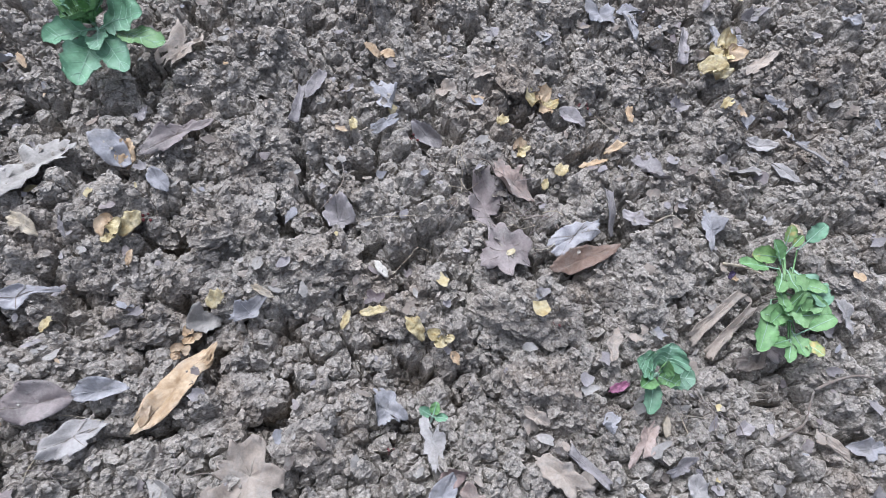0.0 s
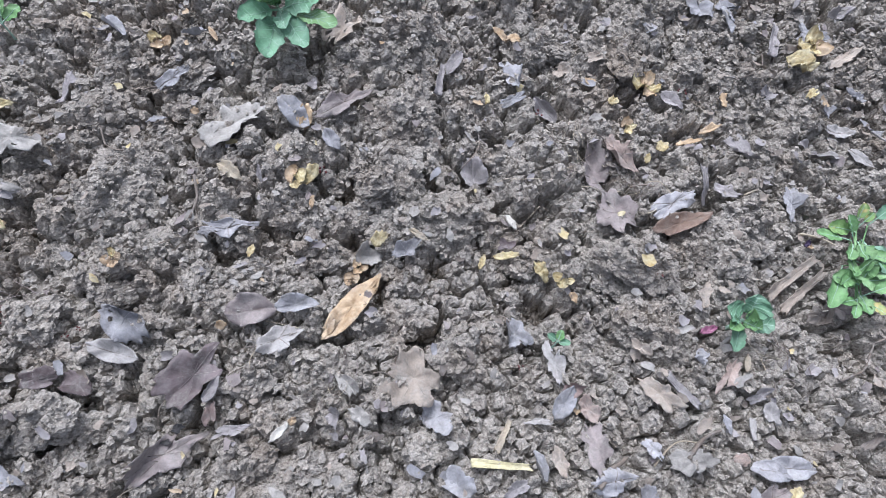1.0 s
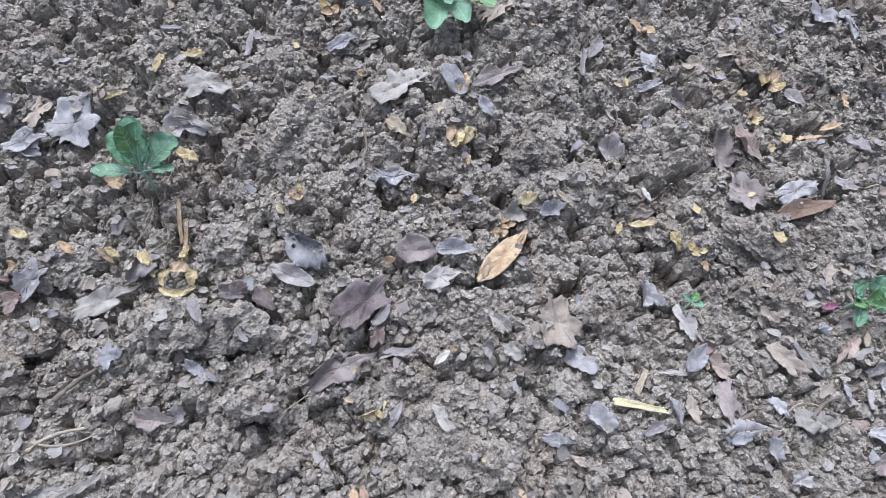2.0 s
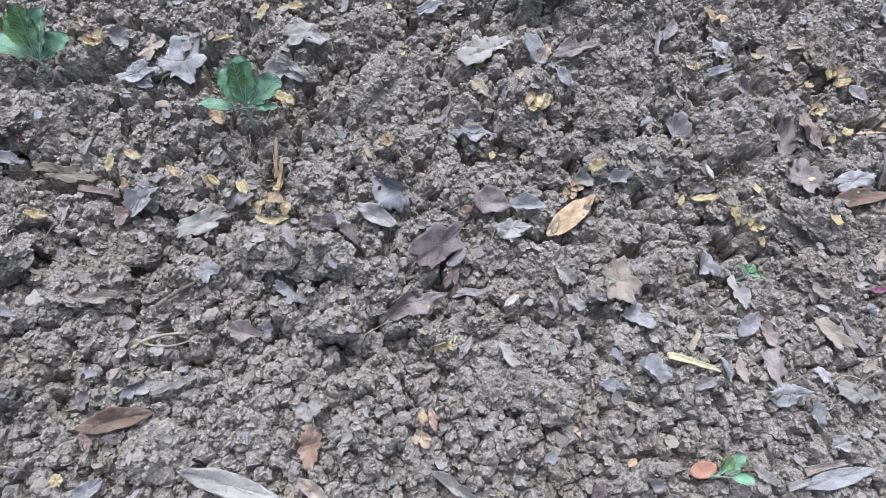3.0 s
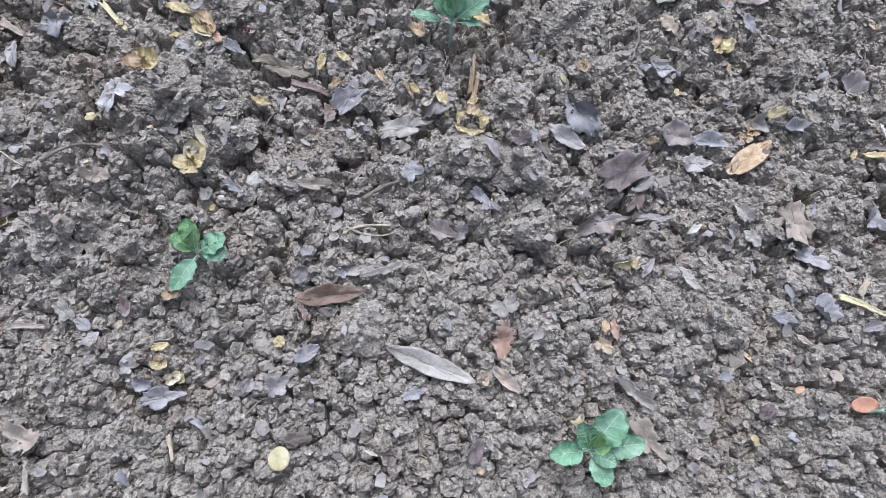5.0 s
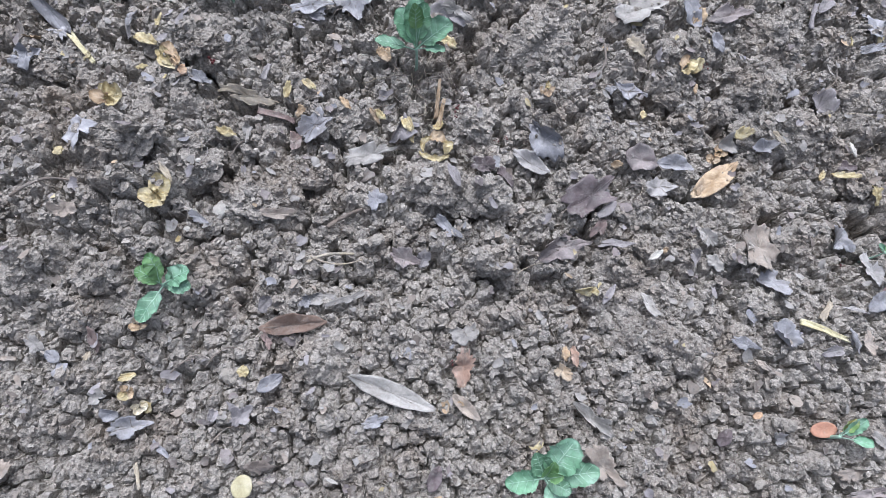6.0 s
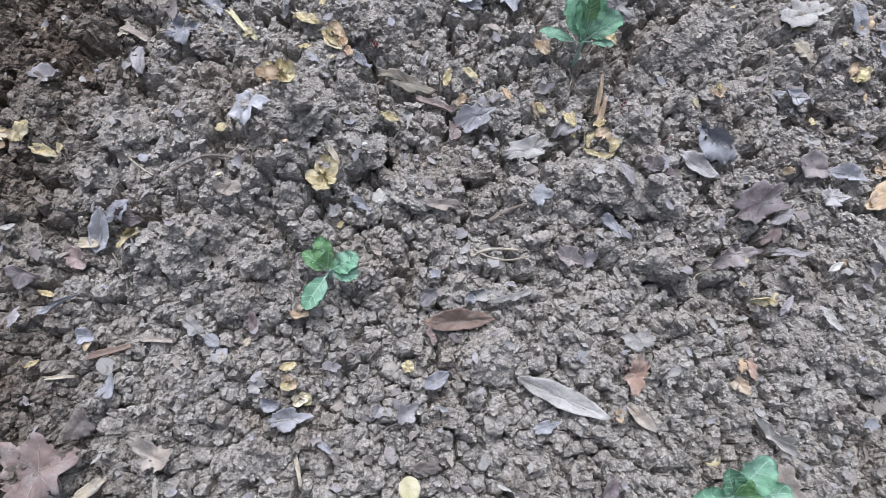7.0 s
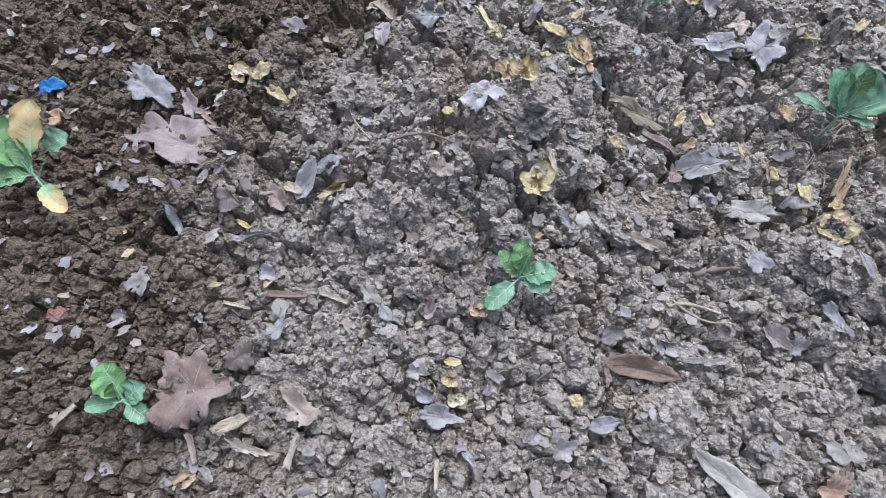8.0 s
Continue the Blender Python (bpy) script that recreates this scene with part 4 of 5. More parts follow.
fallen(-0.710, 0.221, 0.040, 0.028, -8, "husk", "yellow")
fallen(-0.559, 0.266, 0.031, 0.005, 36, "petal", "yellow")
fallen(-0.776, 0.038, 0.054, 0.024, -28, "husk", "yellow")
fallen(0.228, -0.174, 0.058, 0.010, 19, "strip", "beige")
fallen(0.241, -0.184, 0.090, 0.019, 20, "oval", "lilac2", 0.5)
fallen(0.245, -0.148, 0.025, 0.023, 27, "torn", "lightgrey", 0.7)
fallen(0.158, -0.194, 0.032, 0.014, -37, "torn", "dustgrey")
fallen(-0.023, -0.234, 0.023, 0.013, 73, "oval", "dark")
fallen(0.326, 0.090, 0.041, 0.013, 56, "torn", "beige", 0.7)
fallen(0.496, 0.075, 0.033, 0.023, -45, "torn", "rosegrey", 0.3)
fallen(0.581, 0.100, 0.038, 0.016, -67, "torn", "lightgrey", 0.9)
fallen(0.332, -0.003, 0.054, 0.018, 50, "torn", "rosebeige", 0.5)
fallen(0.564, -0.028, 0.035, 0.022, 4, "torn", "lilac2", 0.5)
fallen(0.574, 0.471, 0.050, 0.047, -13, "torn", "lilac")
fallen(0.601, 0.428, 0.073, 0.020, 35, "torn", "beige", 0.6)
fallen(0.560, 0.448, 0.038, 0.046, 17, "husk", "yellow")
fallen(0.572, 0.319, 0.045, 0.021, -5, "oval", "lightgrey", 0.6)
fallen(0.617, 0.293, 0.044, 0.003, -51, "strip", "lightgrey")
fallen(-0.480, 0.344, 0.033, 0.011, 9, "petal", "yellow")
fallen(-0.514, 0.316, 0.036, 0.012, 81, "petal", "yellow")
fallen(-0.457, 0.192, 0.030, 0.014, -20, "petal", "yellow")
fallen(-0.318, 0.453, 0.039, 0.026, -3, "husk", "yellow")
fallen(-0.249, 0.458, 0.029, 0.008, -61, "petal", "tan")
fallen(-0.452, 0.462, 0.028, 0.013, 2, "petal", "beige")
fallen(-0.126, 0.323, 0.029, 0.018, 82, "petal", "tan")
fallen(-0.206, 0.246, 0.036, 0.015, -36, "petal", "straw")
fallen(-0.133, 0.238, 0.047, 0.024, 79, "husk", "yellow")
fallen(-0.117, 0.246, 0.030, 0.015, 56, "petal", "yellow")
fallen(-0.115, 0.211, 0.019, 0.006, 84, "petal", "tan")
fallen(-0.312, 0.136, 0.031, 0.021, 84, "husk", "yellow")
fallen(-0.179, 0.152, 0.018, 0.009, 81, "petal", "yellow")
fallen(-0.159, 0.360, 0.018, 0.010, 52, "petal", "beige")
fallen(-0.263, 0.346, 0.011, 0.010, 0, "petal", "tan")
fallen(-0.540, 0.153, 0.017, 0.008, 3, "petal", "tan")
fallen(-0.305, 0.331, 0.025, 0.018, 14, "torn", "lilac")
fallen(-0.120, 0.376, 0.035, 0.016, 83, "torn", "grey")
fallen(-0.094, 0.291, 0.031, 0.018, -53, "oval", "lilac")
fallen(-0.413, 0.372, 0.053, 0.013, 91, "strip", "grey")
fallen(-0.446, 0.286, 0.067, 0.039, 13, "torn", "dustgrey")
fallen(-0.227, 0.176, 0.017, 0.020, 97, "torn", "lilac")
fallen(-0.366, 0.456, 0.052, 0.020, -42, "oval", "lilac")
fallen(-0.271, 0.458, 0.040, 0.023, 70, "torn", "lilac")
fallen(-0.513, 0.377, 0.026, 0.007, 11, "strip", "lilac")
fallen(-0.175, 0.240, 0.024, 0.010, 85, "torn", "grey")
fallen(-0.083, 0.464, 0.060, 0.040, 66, "torn", "beige")
fallen(0.132, 0.356, 0.034, 0.015, 19, "torn", "lilac")
fallen(0.180, 0.361, 0.041, 0.037, -34, "oval", "grey")
fallen(0.221, 0.393, 0.013, 0.012, 0, "torn", "beige")
fallen(0.207, 0.419, 0.029, 0.025, 4, "torn", "beige")
fallen(0.250, 0.427, 0.022, 0.019, 3, "torn", "beige")
fallen(0.040, 0.385, 0.057, 0.011, 79, "strip", "grey")
fallen(0.060, 0.413, 0.047, 0.017, 62, "oval", "grey")
fallen(0.076, 0.254, 0.049, 0.035, -85, "star", "grey")
fallen(0.391, 0.229, 0.033, 0.018, -49, "petal", "grey")
fallen(0.420, 0.280, 0.058, 0.037, -73, "torn", "grey")
fallen(0.364, 0.237, 0.048, 0.012, -92, "strip", "grey")
fallen(0.442, 0.486, 0.048, 0.020, -85, "oval", "lilac")
fallen(0.459, 0.521, 0.044, 0.027, 33, "torn", "lilac")
fallen(0.482, 0.372, 0.035, 0.020, 31, "torn", "grey")
fallen(0.526, 0.293, 0.047, 0.020, -4, "oval", "grey")
fallen(0.514, 0.465, 0.066, 0.014, 69, "strip", "grey")
fallen(0.352, 0.370, 0.038, 0.019, -42, "oval", "grey")
fallen(0.551, 0.339, 0.033, 0.016, 51, "torn", "lilac")
fallen(-0.009, 0.152, 0.045, 0.027, 42, "star", "lilac")
fallen(0.106, 0.159, 0.021, 0.015, 3, "torn", "dark")
fallen(-0.051, 0.151, 0.034, 0.029, 2, "torn", "dustgrey")
fallen(0.314, 0.386, 0.049, 0.043, -47, "husk", "yellow")
fallen(0.539, 0.416, 0.036, 0.031, -8, "petal", "yellow")
fallen(0.263, 0.356, 0.021, 0.014, 41, "petal", "yellow")
fallen(0.277, 0.321, 0.040, 0.023, 50, "husk", "yellow")
fallen(0.323, 0.297, 0.028, 0.015, 64, "petal", "yellow")
fallen(0.301, 0.279, 0.015, 0.009, 62, "petal", "yellow")
fallen(0.368, 0.310, 0.037, 0.017, 13, "petal", "tan")
fallen(0.414, 0.359, 0.025, 0.010, -95, "petal", "tan")
fallen(0.098, 0.356, 0.022, 0.009, 77, "petal", "yellow")
fallen(0.127, 0.470, 0.034, 0.011, -58, "petal", "tan")
fallen(0.142, 0.459, 0.023, 0.014, -34, "petal", "tan")
fallen(0.115, 0.188, 0.022, 0.010, -56, "chip", "white")
fallen(0.078, 0.141, 0.022, 0.008, 66, "petal", "yellow")
fallen(0.005, 0.167, 0.026, 0.007, -32, "petal", "straw")
fallen(0.104, 0.144, 0.028, 0.010, -15, "petal", "yellow")
fallen(-0.039, 0.167, 0.022, 0.016, 0, "petal", "yellow")
fallen(0.534, 0.365, 0.026, 0.012, 37, "petal", "yellow")
fallen(-0.238, -0.033, 0.013, 0.010, 23, "torn", "black")
fallen(-0.249, -0.046, 0.013, 0.006, 9, "torn", "black")
fallen(-0.208, -0.021, 0.024, 0.016, 73, "torn", "rose")
fallen(-0.412, -0.113, 0.023, 0.019, 92, "torn", "grey")
fallen(-0.401, -0.011, 0.037, 0.012, -54, "oval", "grey")
fallen(-0.369, 0.016, 0.033, 0.023, 12, "torn", "dark", 0.8)
fallen(-0.337, 0.013, 0.033, 0.021, -47, "oval", "dark")
fallen(-0.071, 0.123, 0.027, 0.020, 62, "husk", "tan")
fallen(-0.091, 0.067, 0.026, 0.008, 81, "petal", "tan")
fallen(-0.203, 0.068, 0.014, 0.008, 0, "petal", "tan")
fallen(-0.434, 0.030, 0.054, 0.039, 12, "ring", "yellow")
fallen(-0.479, 0.054, 0.028, 0.010, -45, "petal", "yellow")
fallen(-0.516, 0.060, 0.018, 0.009, -19, "petal", "yellow")
fallen(-0.440, 0.086, 0.038, 0.007, 92, "strip", "tan")
fallen(-0.439, 0.069, 0.018, 0.013, 71, "petal", "yellow")
fallen(-0.209, -0.103, 0.029, 0.020, -29, "torn", "yellow")
fallen(-0.138, -0.043, 0.025, 0.008, 45, "chip", "white")
fallen(-0.126, -0.032, 0.010, 0.007, 45, "petal", "tan")
fallen(-0.183, -0.103, 0.030, 0.009, 69, "oval", "grey")
fallen(0.149, -0.024, 0.039, 0.021, 54, "oval", "lilac", 0.5)
fallen(0.162, -0.010, 0.032, 0.017, 28, "torn", "rose")
fallen(0.175, -0.031, 0.030, 0.023, -42, "torn", "rosebeige", 0.6)
fallen(0.120, -0.042, 0.033, 0.009, 0, "torn", "lightgrey")
fallen(0.082, -0.054, 0.039, 0.007, 59, "strip", "straw")
fallen(0.077, -0.082, 0.062, 0.009, -7, "strip", "straw2")
fallen(0.116, -0.084, 0.032, 0.015, -74, "oval", "lilac")
fallen(0.090, -0.104, 0.030, 0.014, 28, "torn", "grey")
fallen(0.344, -0.125, 0.056, 0.026, 17, "star", "rosegrey")
fallen(0.374, -0.125, 0.024, 0.017, 48, "torn", "yellow")
fallen(0.320, -0.052, 0.022, 0.011, -87, "oval", "lilac")
fallen(0.359, -0.024, 0.029, 0.014, 18, "torn", "grey")
fallen(0.348, -0.058, 0.024, 0.006, -97, "strip", "lightgrey")
fallen(0.357, 0.011, 0.022, 0.006, 68, "chip", "straw")
fallen(0.301, 0.017, 0.036, 0.017, 27, "torn", "lilac")
fallen(0.447, 0.114, 0.079, 0.015, 34, "strip", "beige")
fallen(0.460, 0.098, 0.070, 0.013, 39, "strip", "beige")
fallen(0.323, 0.050, 0.024, 0.009, 15, "petal", "pink")
fallen(0.141, 0.122, 0.027, 0.016, -54, "petal", "yellow")
fallen(0.164, 0.110, 0.042, 0.020, -10, "husk", "yellow")
fallen(0.175, 0.091, 0.015, 0.009, -67, "petal", "tan")
fallen(0.481, 0.409, 0.043, 0.023, -26, "torn", "beige")
fallen(0.531, 0.420, 0.032, 0.029, -26, "petal", "yellow")
fallen(0.608, 0.372, 0.036, 0.022, 10, "torn", "lilac")
fallen(0.620, 0.325, 0.037, 0.022, -66, "torn", "lilac")
fallen(0.541, 0.282, 0.043, 0.019, -8, "oval", "lightgrey")
fallen(0.588, 0.277, 0.040, 0.016, -45, "oval", "lightgrey")
fallen(0.560, 0.096, 0.034, 0.020, -69, "torn", "grey", 0.8)
fallen(0.475, 0.066, 0.038, 0.029, -14, "torn", "dark2")
fallen(0.510, -0.021, 0.033, 0.015, -35, "strip", "beige")
fallen(0.533, -0.073, 0.046, 0.015, 11, "torn", "lightgrey")
fallen(0.480, -0.071, 0.037, 0.013, 44, "torn", "dark2")
fallen(0.433, -0.001, 0.023, 0.014, 47, "torn", "grey")
fallen(0.415, 0.516, 0.053, 0.034, -76, "torn", "lilac")
fallen(0.451, 0.516, 0.045, 0.027, 55, "torn", "lilac")
fallen(0.446, 0.487, 0.021, 0.013, -65, "torn", "lilac")
fallen(0.563, 0.537, 0.056, 0.013, 63, "oval", "grey")
fallen(0.538, 0.448, 0.050, 0.026, 10, "torn", "dark2")
fallen(0.510, 0.526, 0.039, 0.028, 23, "torn", "dark2")
fallen(0.759, 0.497, 0.025, 0.029, -42, "torn", "lilac")
fallen(0.511, -0.026, 0.027, 0.009, -48, "strip", "beige")
fallen(0.623, 0.512, 0.061, 0.017, 30, "torn", "grey")
fallen(0.392, 0.322, 0.022, 0.012, 0, "petal", "tan")
fallen(-0.808, 0.084, 0.016, 0.013, 52, "petal", "yellow")
fallen(-0.811, 0.023, 0.017, 0.008, 17, "petal", "yellow")
fallen(-0.884, 0.021, 0.018, 0.012, -6, "petal", "yellow")
fallen(-0.686, -0.029, 0.025, 0.012, 2, "petal", "yellow")
fallen(-0.757, 0.028, 0.016, 0.010, 104, "chip", "orangetan")
fallen(-0.640, 0.058, 0.023, 0.011, 92, "petal", "yellow")
fallen(-0.614, 0.070, 0.024, 0.011, -19, "petal", "yellow")
fallen(-0.562, 0.059, 0.023, 0.010, -38, "petal", "tan")
fallen(-0.522, 0.056, 0.021, 0.008, -39, "petal", "tan")
fallen(-0.535, 0.151, 0.026, 0.017, -39, "petal", "tan")
fallen(-0.614, 0.032, 0.015, 0.013, 16, "petal", "tan")
fallen(-0.449, 0.104, 0.050, 0.006, 99, "strip", "tan")
fallen(-0.472, 0.048, 0.033, 0.010, -63, "petal", "yellow")
fallen(-0.451, 0.189, 0.016, 0.009, 38, "petal", "tan")
fallen(-0.731, -0.131, 0.039, 0.037, 84, "husk", "yellow")
fallen(-0.728, -0.104, 0.030, 0.008, -42, "petal", "straw")
fallen(-0.611, -0.004, 0.033, 0.020, 90, "torn", "rose")
fallen(-0.485, 0.049, 0.058, 0.034, 26, "torn", "grey")
fallen(-0.681, -0.140, 0.028, 0.014, 8, "torn", "lilac")
fallen(-0.597, -0.109, 0.045, 0.015, 14, "torn", "beige")
fallen(-0.862, 0.097, 0.030, 0.013, 92, "oval", "lilac")
fallen(-0.745, 0.034, 0.027, 0.019, 39, "torn", "lilac")
fallen(-0.675, 0.076, 0.030, 0.008, 92, "strip", "grey")
fallen(-0.562, -0.258, 0.025, 0.009, -53, "torn", "rose")
fallen(-0.530, -0.202, 0.022, 0.016, 87, "torn", "lilac")
fallen(-0.578, -0.216, 0.027, 0.020, 57, "torn", "grey")
fallen(-0.646, -0.185, 0.023, 0.013, 15, "torn", "beige")
fallen(-0.669, -0.363, 0.014, 0.016, 60, "petal", "yellow")
fallen(-0.704, -0.277, 0.032, 0.017, 24, "husk", "straw")
fallen(-0.576, -0.299, 0.014, 0.015, 82, "petal", "yellow")
fallen(-0.326, -0.272, 0.009, 0.005, -6, "petal", "tan")
fallen(-0.208, -0.186, 0.026, 0.010, -69, "petal", "salmon")
fallen(0.011, -0.200, 0.012, 0.007, 48, "chip", "orangetan")
fallen(0.183, -0.243, 0.018, 0.010, 3, "chip", "white")
fallen(0.130, -0.234, 0.047, 0.021, 25, "torn", "beige")
fallen(0.193, -0.197, 0.028, 0.009, 23, "strip", "lightgrey")
fallen(0.149, -0.253, 0.054, 0.012, 20, "torn", "rosegrey")
fallen(0.010, -0.140, 0.022, 0.009, -36, "petal", "beige")
fallen(-0.955, 0.064, 0.069, 0.029, -34, "torn", "lilac2")
fallen(-0.983, 0.043, 0.017, 0.016, 87, "petal", "tan")
fallen(-1.008, -0.041, 0.059, 0.021, -50, "oval", "grey")
fallen(-0.824, -0.176, 0.027, 0.025, 62, "torn", "beige")
fallen(-0.926, -0.236, 0.031, 0.020, 15, "torn", "dark")
fallen(-1.030, -0.001, 0.052, 0.012, -10, "strip", "beige")
fallen(-1.052, 0.000, 0.023, 0.024, 15, "torn", "straw")
fallen(-1.006, 0.044, 0.043, 0.018, -51, "torn", "dark2")
fallen(-0.864, 0.088, 0.032, 0.012, 94, "torn", "grey")
fallen(-0.838, -0.352, 0.031, 0.007, 15, "strip", "beige")
fallen(-0.748, -0.326, 0.012, 0.008, 81, "petal", "straw")
fallen(-0.748, -0.308, 0.029, 0.012, -59, "torn", "rose")
fallen(-0.444, -0.387, 0.016, 0.004, -7, "chip", "white")
fallen(-0.650, -0.434, 0.030, 0.005, -57, "strip", "straw")
fallen(-0.527, -0.392, 0.037, 0.012, 14, "torn", "dark2")
fallen(-0.792, -0.462, 0.065, 0.030, -5, "torn", "beige")
fallen(-0.634, -0.403, 0.026, 0.008, -23, "torn", "lilac")
fallen(-0.592, -0.354, 0.017, 0.015, 77, "torn", "grey")
fallen(-1.156, -0.249, 0.052, 0.022, -31, "torn", "rosegrey")
fallen(-1.103, -0.191, 0.063, 0.027, 25, "husk", "palehusk")
fallen(-1.088, -0.178, 0.030, 0.020, 60, "petal", "yellow")
fallen(-1.114, -0.228, 0.022, 0.012, 47, "chip", "white")
fallen(-1.033, -0.184, 0.012, 0.011, 31, "petal", "yellow")
fallen(-1.029, -0.311, 0.017, 0.015, 69, "torn", "grey")
fallen(-0.967, -0.295, 0.036, 0.024, -8, "torn", "rose", 0.8)
fallen(-0.961, -0.276, 0.025, 0.014, 12, "petal", "straw")
fallen(-0.938, -0.233, 0.035, 0.021, 68, "torn", "lilac")
fallen(-0.975, -0.341, 0.023, 0.007, 2, "petal", "yellow")
fallen(-0.980, -0.375, 0.026, 0.019, 101, "torn", "grey")
fallen(-1.033, -0.383, 0.042, 0.014, -27, "torn", "lilac")
fallen(-1.128, -0.385, 0.025, 0.020, 58, "torn", "lilac")
fallen(-1.116, -0.255, 0.033, 0.008, -9, "strip", "salmon")
fallen(-1.098, -0.098, 0.043, 0.036, 34, "torn", "grey")
fallen(-0.891, -0.505, 0.087, 0.078, 44, "maple", "rosebrown")
fallen(-0.858, -0.549, 0.031, 0.007, -37, "strip", "rosebeige")
fallen(-0.862, -0.518, 0.013, 0.011, 99, "torn", "black")
fallen(-0.841, -0.510, 0.040, 0.013, 58, "petal", "straw")
fallen(-0.991, -0.545, 0.021, 0.010, -17, "oval", "lilac2")
fallen(-0.982, -0.597, 0.029, 0.008, 80, "strip", "beige")
fallen(-0.943, -0.413, 0.016, 0.006, 47, "petal", "yellow")
fallen(-0.910, -0.417, 0.028, 0.004, 23, "strip", "straw")
fallen(-1.013, -0.453, 0.033, 0.027, 104, "torn", "grey")
fallen(-0.815, -0.520, 0.058, 0.010, 21, "torn", "lightbeige")
fallen(-0.775, -0.495, 0.035, 0.009, 108, "strip", "lightbeige")
fallen(-1.310, -0.334, 0.032, 0.028, 24, "torn", "blue", 0.15)
fallen(-1.273, -0.359, 0.025, 0.030, 113, "torn", "tan")
fallen(0.476, 0.152, 0.022, 0.014, 13, "husk", "violet")
fallen(0.567, 0.200, 0.020, 0.008, -66, "petal", "straw")


# ---- twigs, stones and red bits ----
def twig(x0, y0, x1, y1, radius, bow, colour):
    d = Vector((x1 - x0, y1 - y0, 0))
    side = Vector((-d.y, d.x, 0))
    pts = []
    for k in range(5):
        u = k / 4
        p = Vector((x0, y0, 0)) + d * u + side * bow * math.sin(math.pi * u) + side * 0.04 * noise.noise((x0 * 90 + k, y0 * 90, 0))
        p.z = float(sampled(DRAPE, p.x, p.y)) + radius * 0.3
        pts.append(p)
    mean = sum(p.z for p in pts) / 5
    for p in pts:
        p.z = 0.5 * (p.z + mean)
    c = pts[2].copy()
    ob = tube("twig", [p - c for p in pts], radius, MATS[colour], sides=7)
    ob.location = c
    tagged(ob, "thin crooked " + COLOUR_WORDS[colour] + " twig lying on the soil", "twig", "litter on the bed")


twig(-0.248, 0.245, -0.248, 0.192, 0.0020, 0.1, "twig")
twig(0.171, -0.107, 0.206, -0.079, 0.0033, 0.05, "twig")
twig(-0.356, 0.304, -0.318, 0.269, 0.0010, -0.2, "twig")
twig(0.266, 0.233, 0.302, 0.206, 0.0013, 0.3, "twig")
twig(0.268, -0.085, 0.309, -0.058, 0.0026, 0.1, "twig")
twig(0.232, -0.090, 0.304, -0.079, 0.0010, 0.25, "straw")
twig(0.081, 0.329, 0.058, 0.261, 0.0008, 0.2, "twig")
twig(0.458, -0.011, 0.514, 0.029, 0.0016, -0.15, "twig")
twig(0.514, 0.029, 0.580, 0.033, 0.0016, 0.1, "twig")
twig(0.403, 0.215, 0.441, 0.212, 0.0013, 0.2, "straw")
twig(0.623, 0.225, 0.634, 0.183, 0.0013, -0.3, "twig")
twig(0.476, 0.172, 0.517, 0.156, 0.0016, 0.05, "straw")
twig(0.489, 0.441, 0.433, 0.388, 0.0010, 0.2, "twig")
twig(-0.537, -0.106, -0.500, -0.073, 0.0033, 0.05, "twig")
twig(-0.546, -0.157, -0.495, -0.132, 0.0023, 0.1, "straw")
twig(-0.544, -0.150, -0.483, -0.136, 0.0016, -0.1, "straw")
twig(-0.892, -0.177, -0.821, -0.142, 0.0020, 0.2, "twig")
twig(-0.954, -0.172, -0.915, -0.185, 0.0010, 0.0, "straw")
twig(-0.676, -0.052, -0.641, -0.026, 0.0008, 0.3, "twig")
twig(-0.648, -0.311, -0.622, -0.294, 0.0010, 0.2, "twig")
twig(-0.585, -0.383, -0.553, -0.357, 0.0010, 0.2, "twig")
twig(-0.655, -0.320, -0.629, -0.296, 0.0010, 0.1, "twig")
twig(-0.619, -0.306, -0.575, -0.278, 0.0007, 0.3, "twig")
twig(-0.242, -0.161, -0.224, -0.224, 0.0007, 0.2, "twig")
twig(-0.298, -0.110, -0.270, -0.086, 0.0008, 0.1, "straw")
twig(-0.934, -0.277, -0.892, -0.321, 0.0010, 0.1, "twig")


def pebble(x, y, length, width, turn, colour):
    me = lump("pebble", 3, int(abs(x * 1000)) % 40 + 70, 0.9, 0.55)
    me.materials.append(MATS[colour])
    ob = new("pebble", me)
    z = float(sampled(DRAPE, x, y)) - 0.22 * width
    ob.matrix_basis = Matrix.LocRotScale((x, y, z), Euler((0, 0, radians(turn))), (length / 2, width / 2, width / 2))
    tagged(ob, "small " + COLOUR_WORDS[colour] + " stone lying on the crumbly soil", "stone", "stones on the bed")


pebble(-0.668, -0.118, 0.027, 0.019, 70, "white")
pebble(-0.700, -0.078, 0.006, 0.005, 9, "white")
pebble(-0.692, -0.157, 0.008, 0.006, 23, "white")
pebble(-0.591, -0.307, 0.017, 0.021, 57, "palestone")
pebble(-0.469, -0.331, 0.016, 0.021, 76, "palestone")
pebble(-0.036, -0.210, 0.016, 0.015, 68, "palestone")
pebble(0.052, -0.201, 0.016, 0.014, 63, "palestone")
pebble(0.025, -0.274, 0.014, 0.009, 39, "palestone")
pebble(-0.472, -0.107, 0.016, 0.013, 35, "palestone")
pebble(0.330, -0.088, 0.017, 0.012, 17, "pinkstone")
pebble(-0.324, -0.132, 0.006, 0.006, 0, "palestone")
pebble(-0.010, 0.012, 0.009, 0.009, 0, "palestone")
pebble(-0.862, -0.109, 0.013, 0.011, 18, "yellow")
pebble(-1.259, -0.197, 0.011, 0.013, 34, "white")
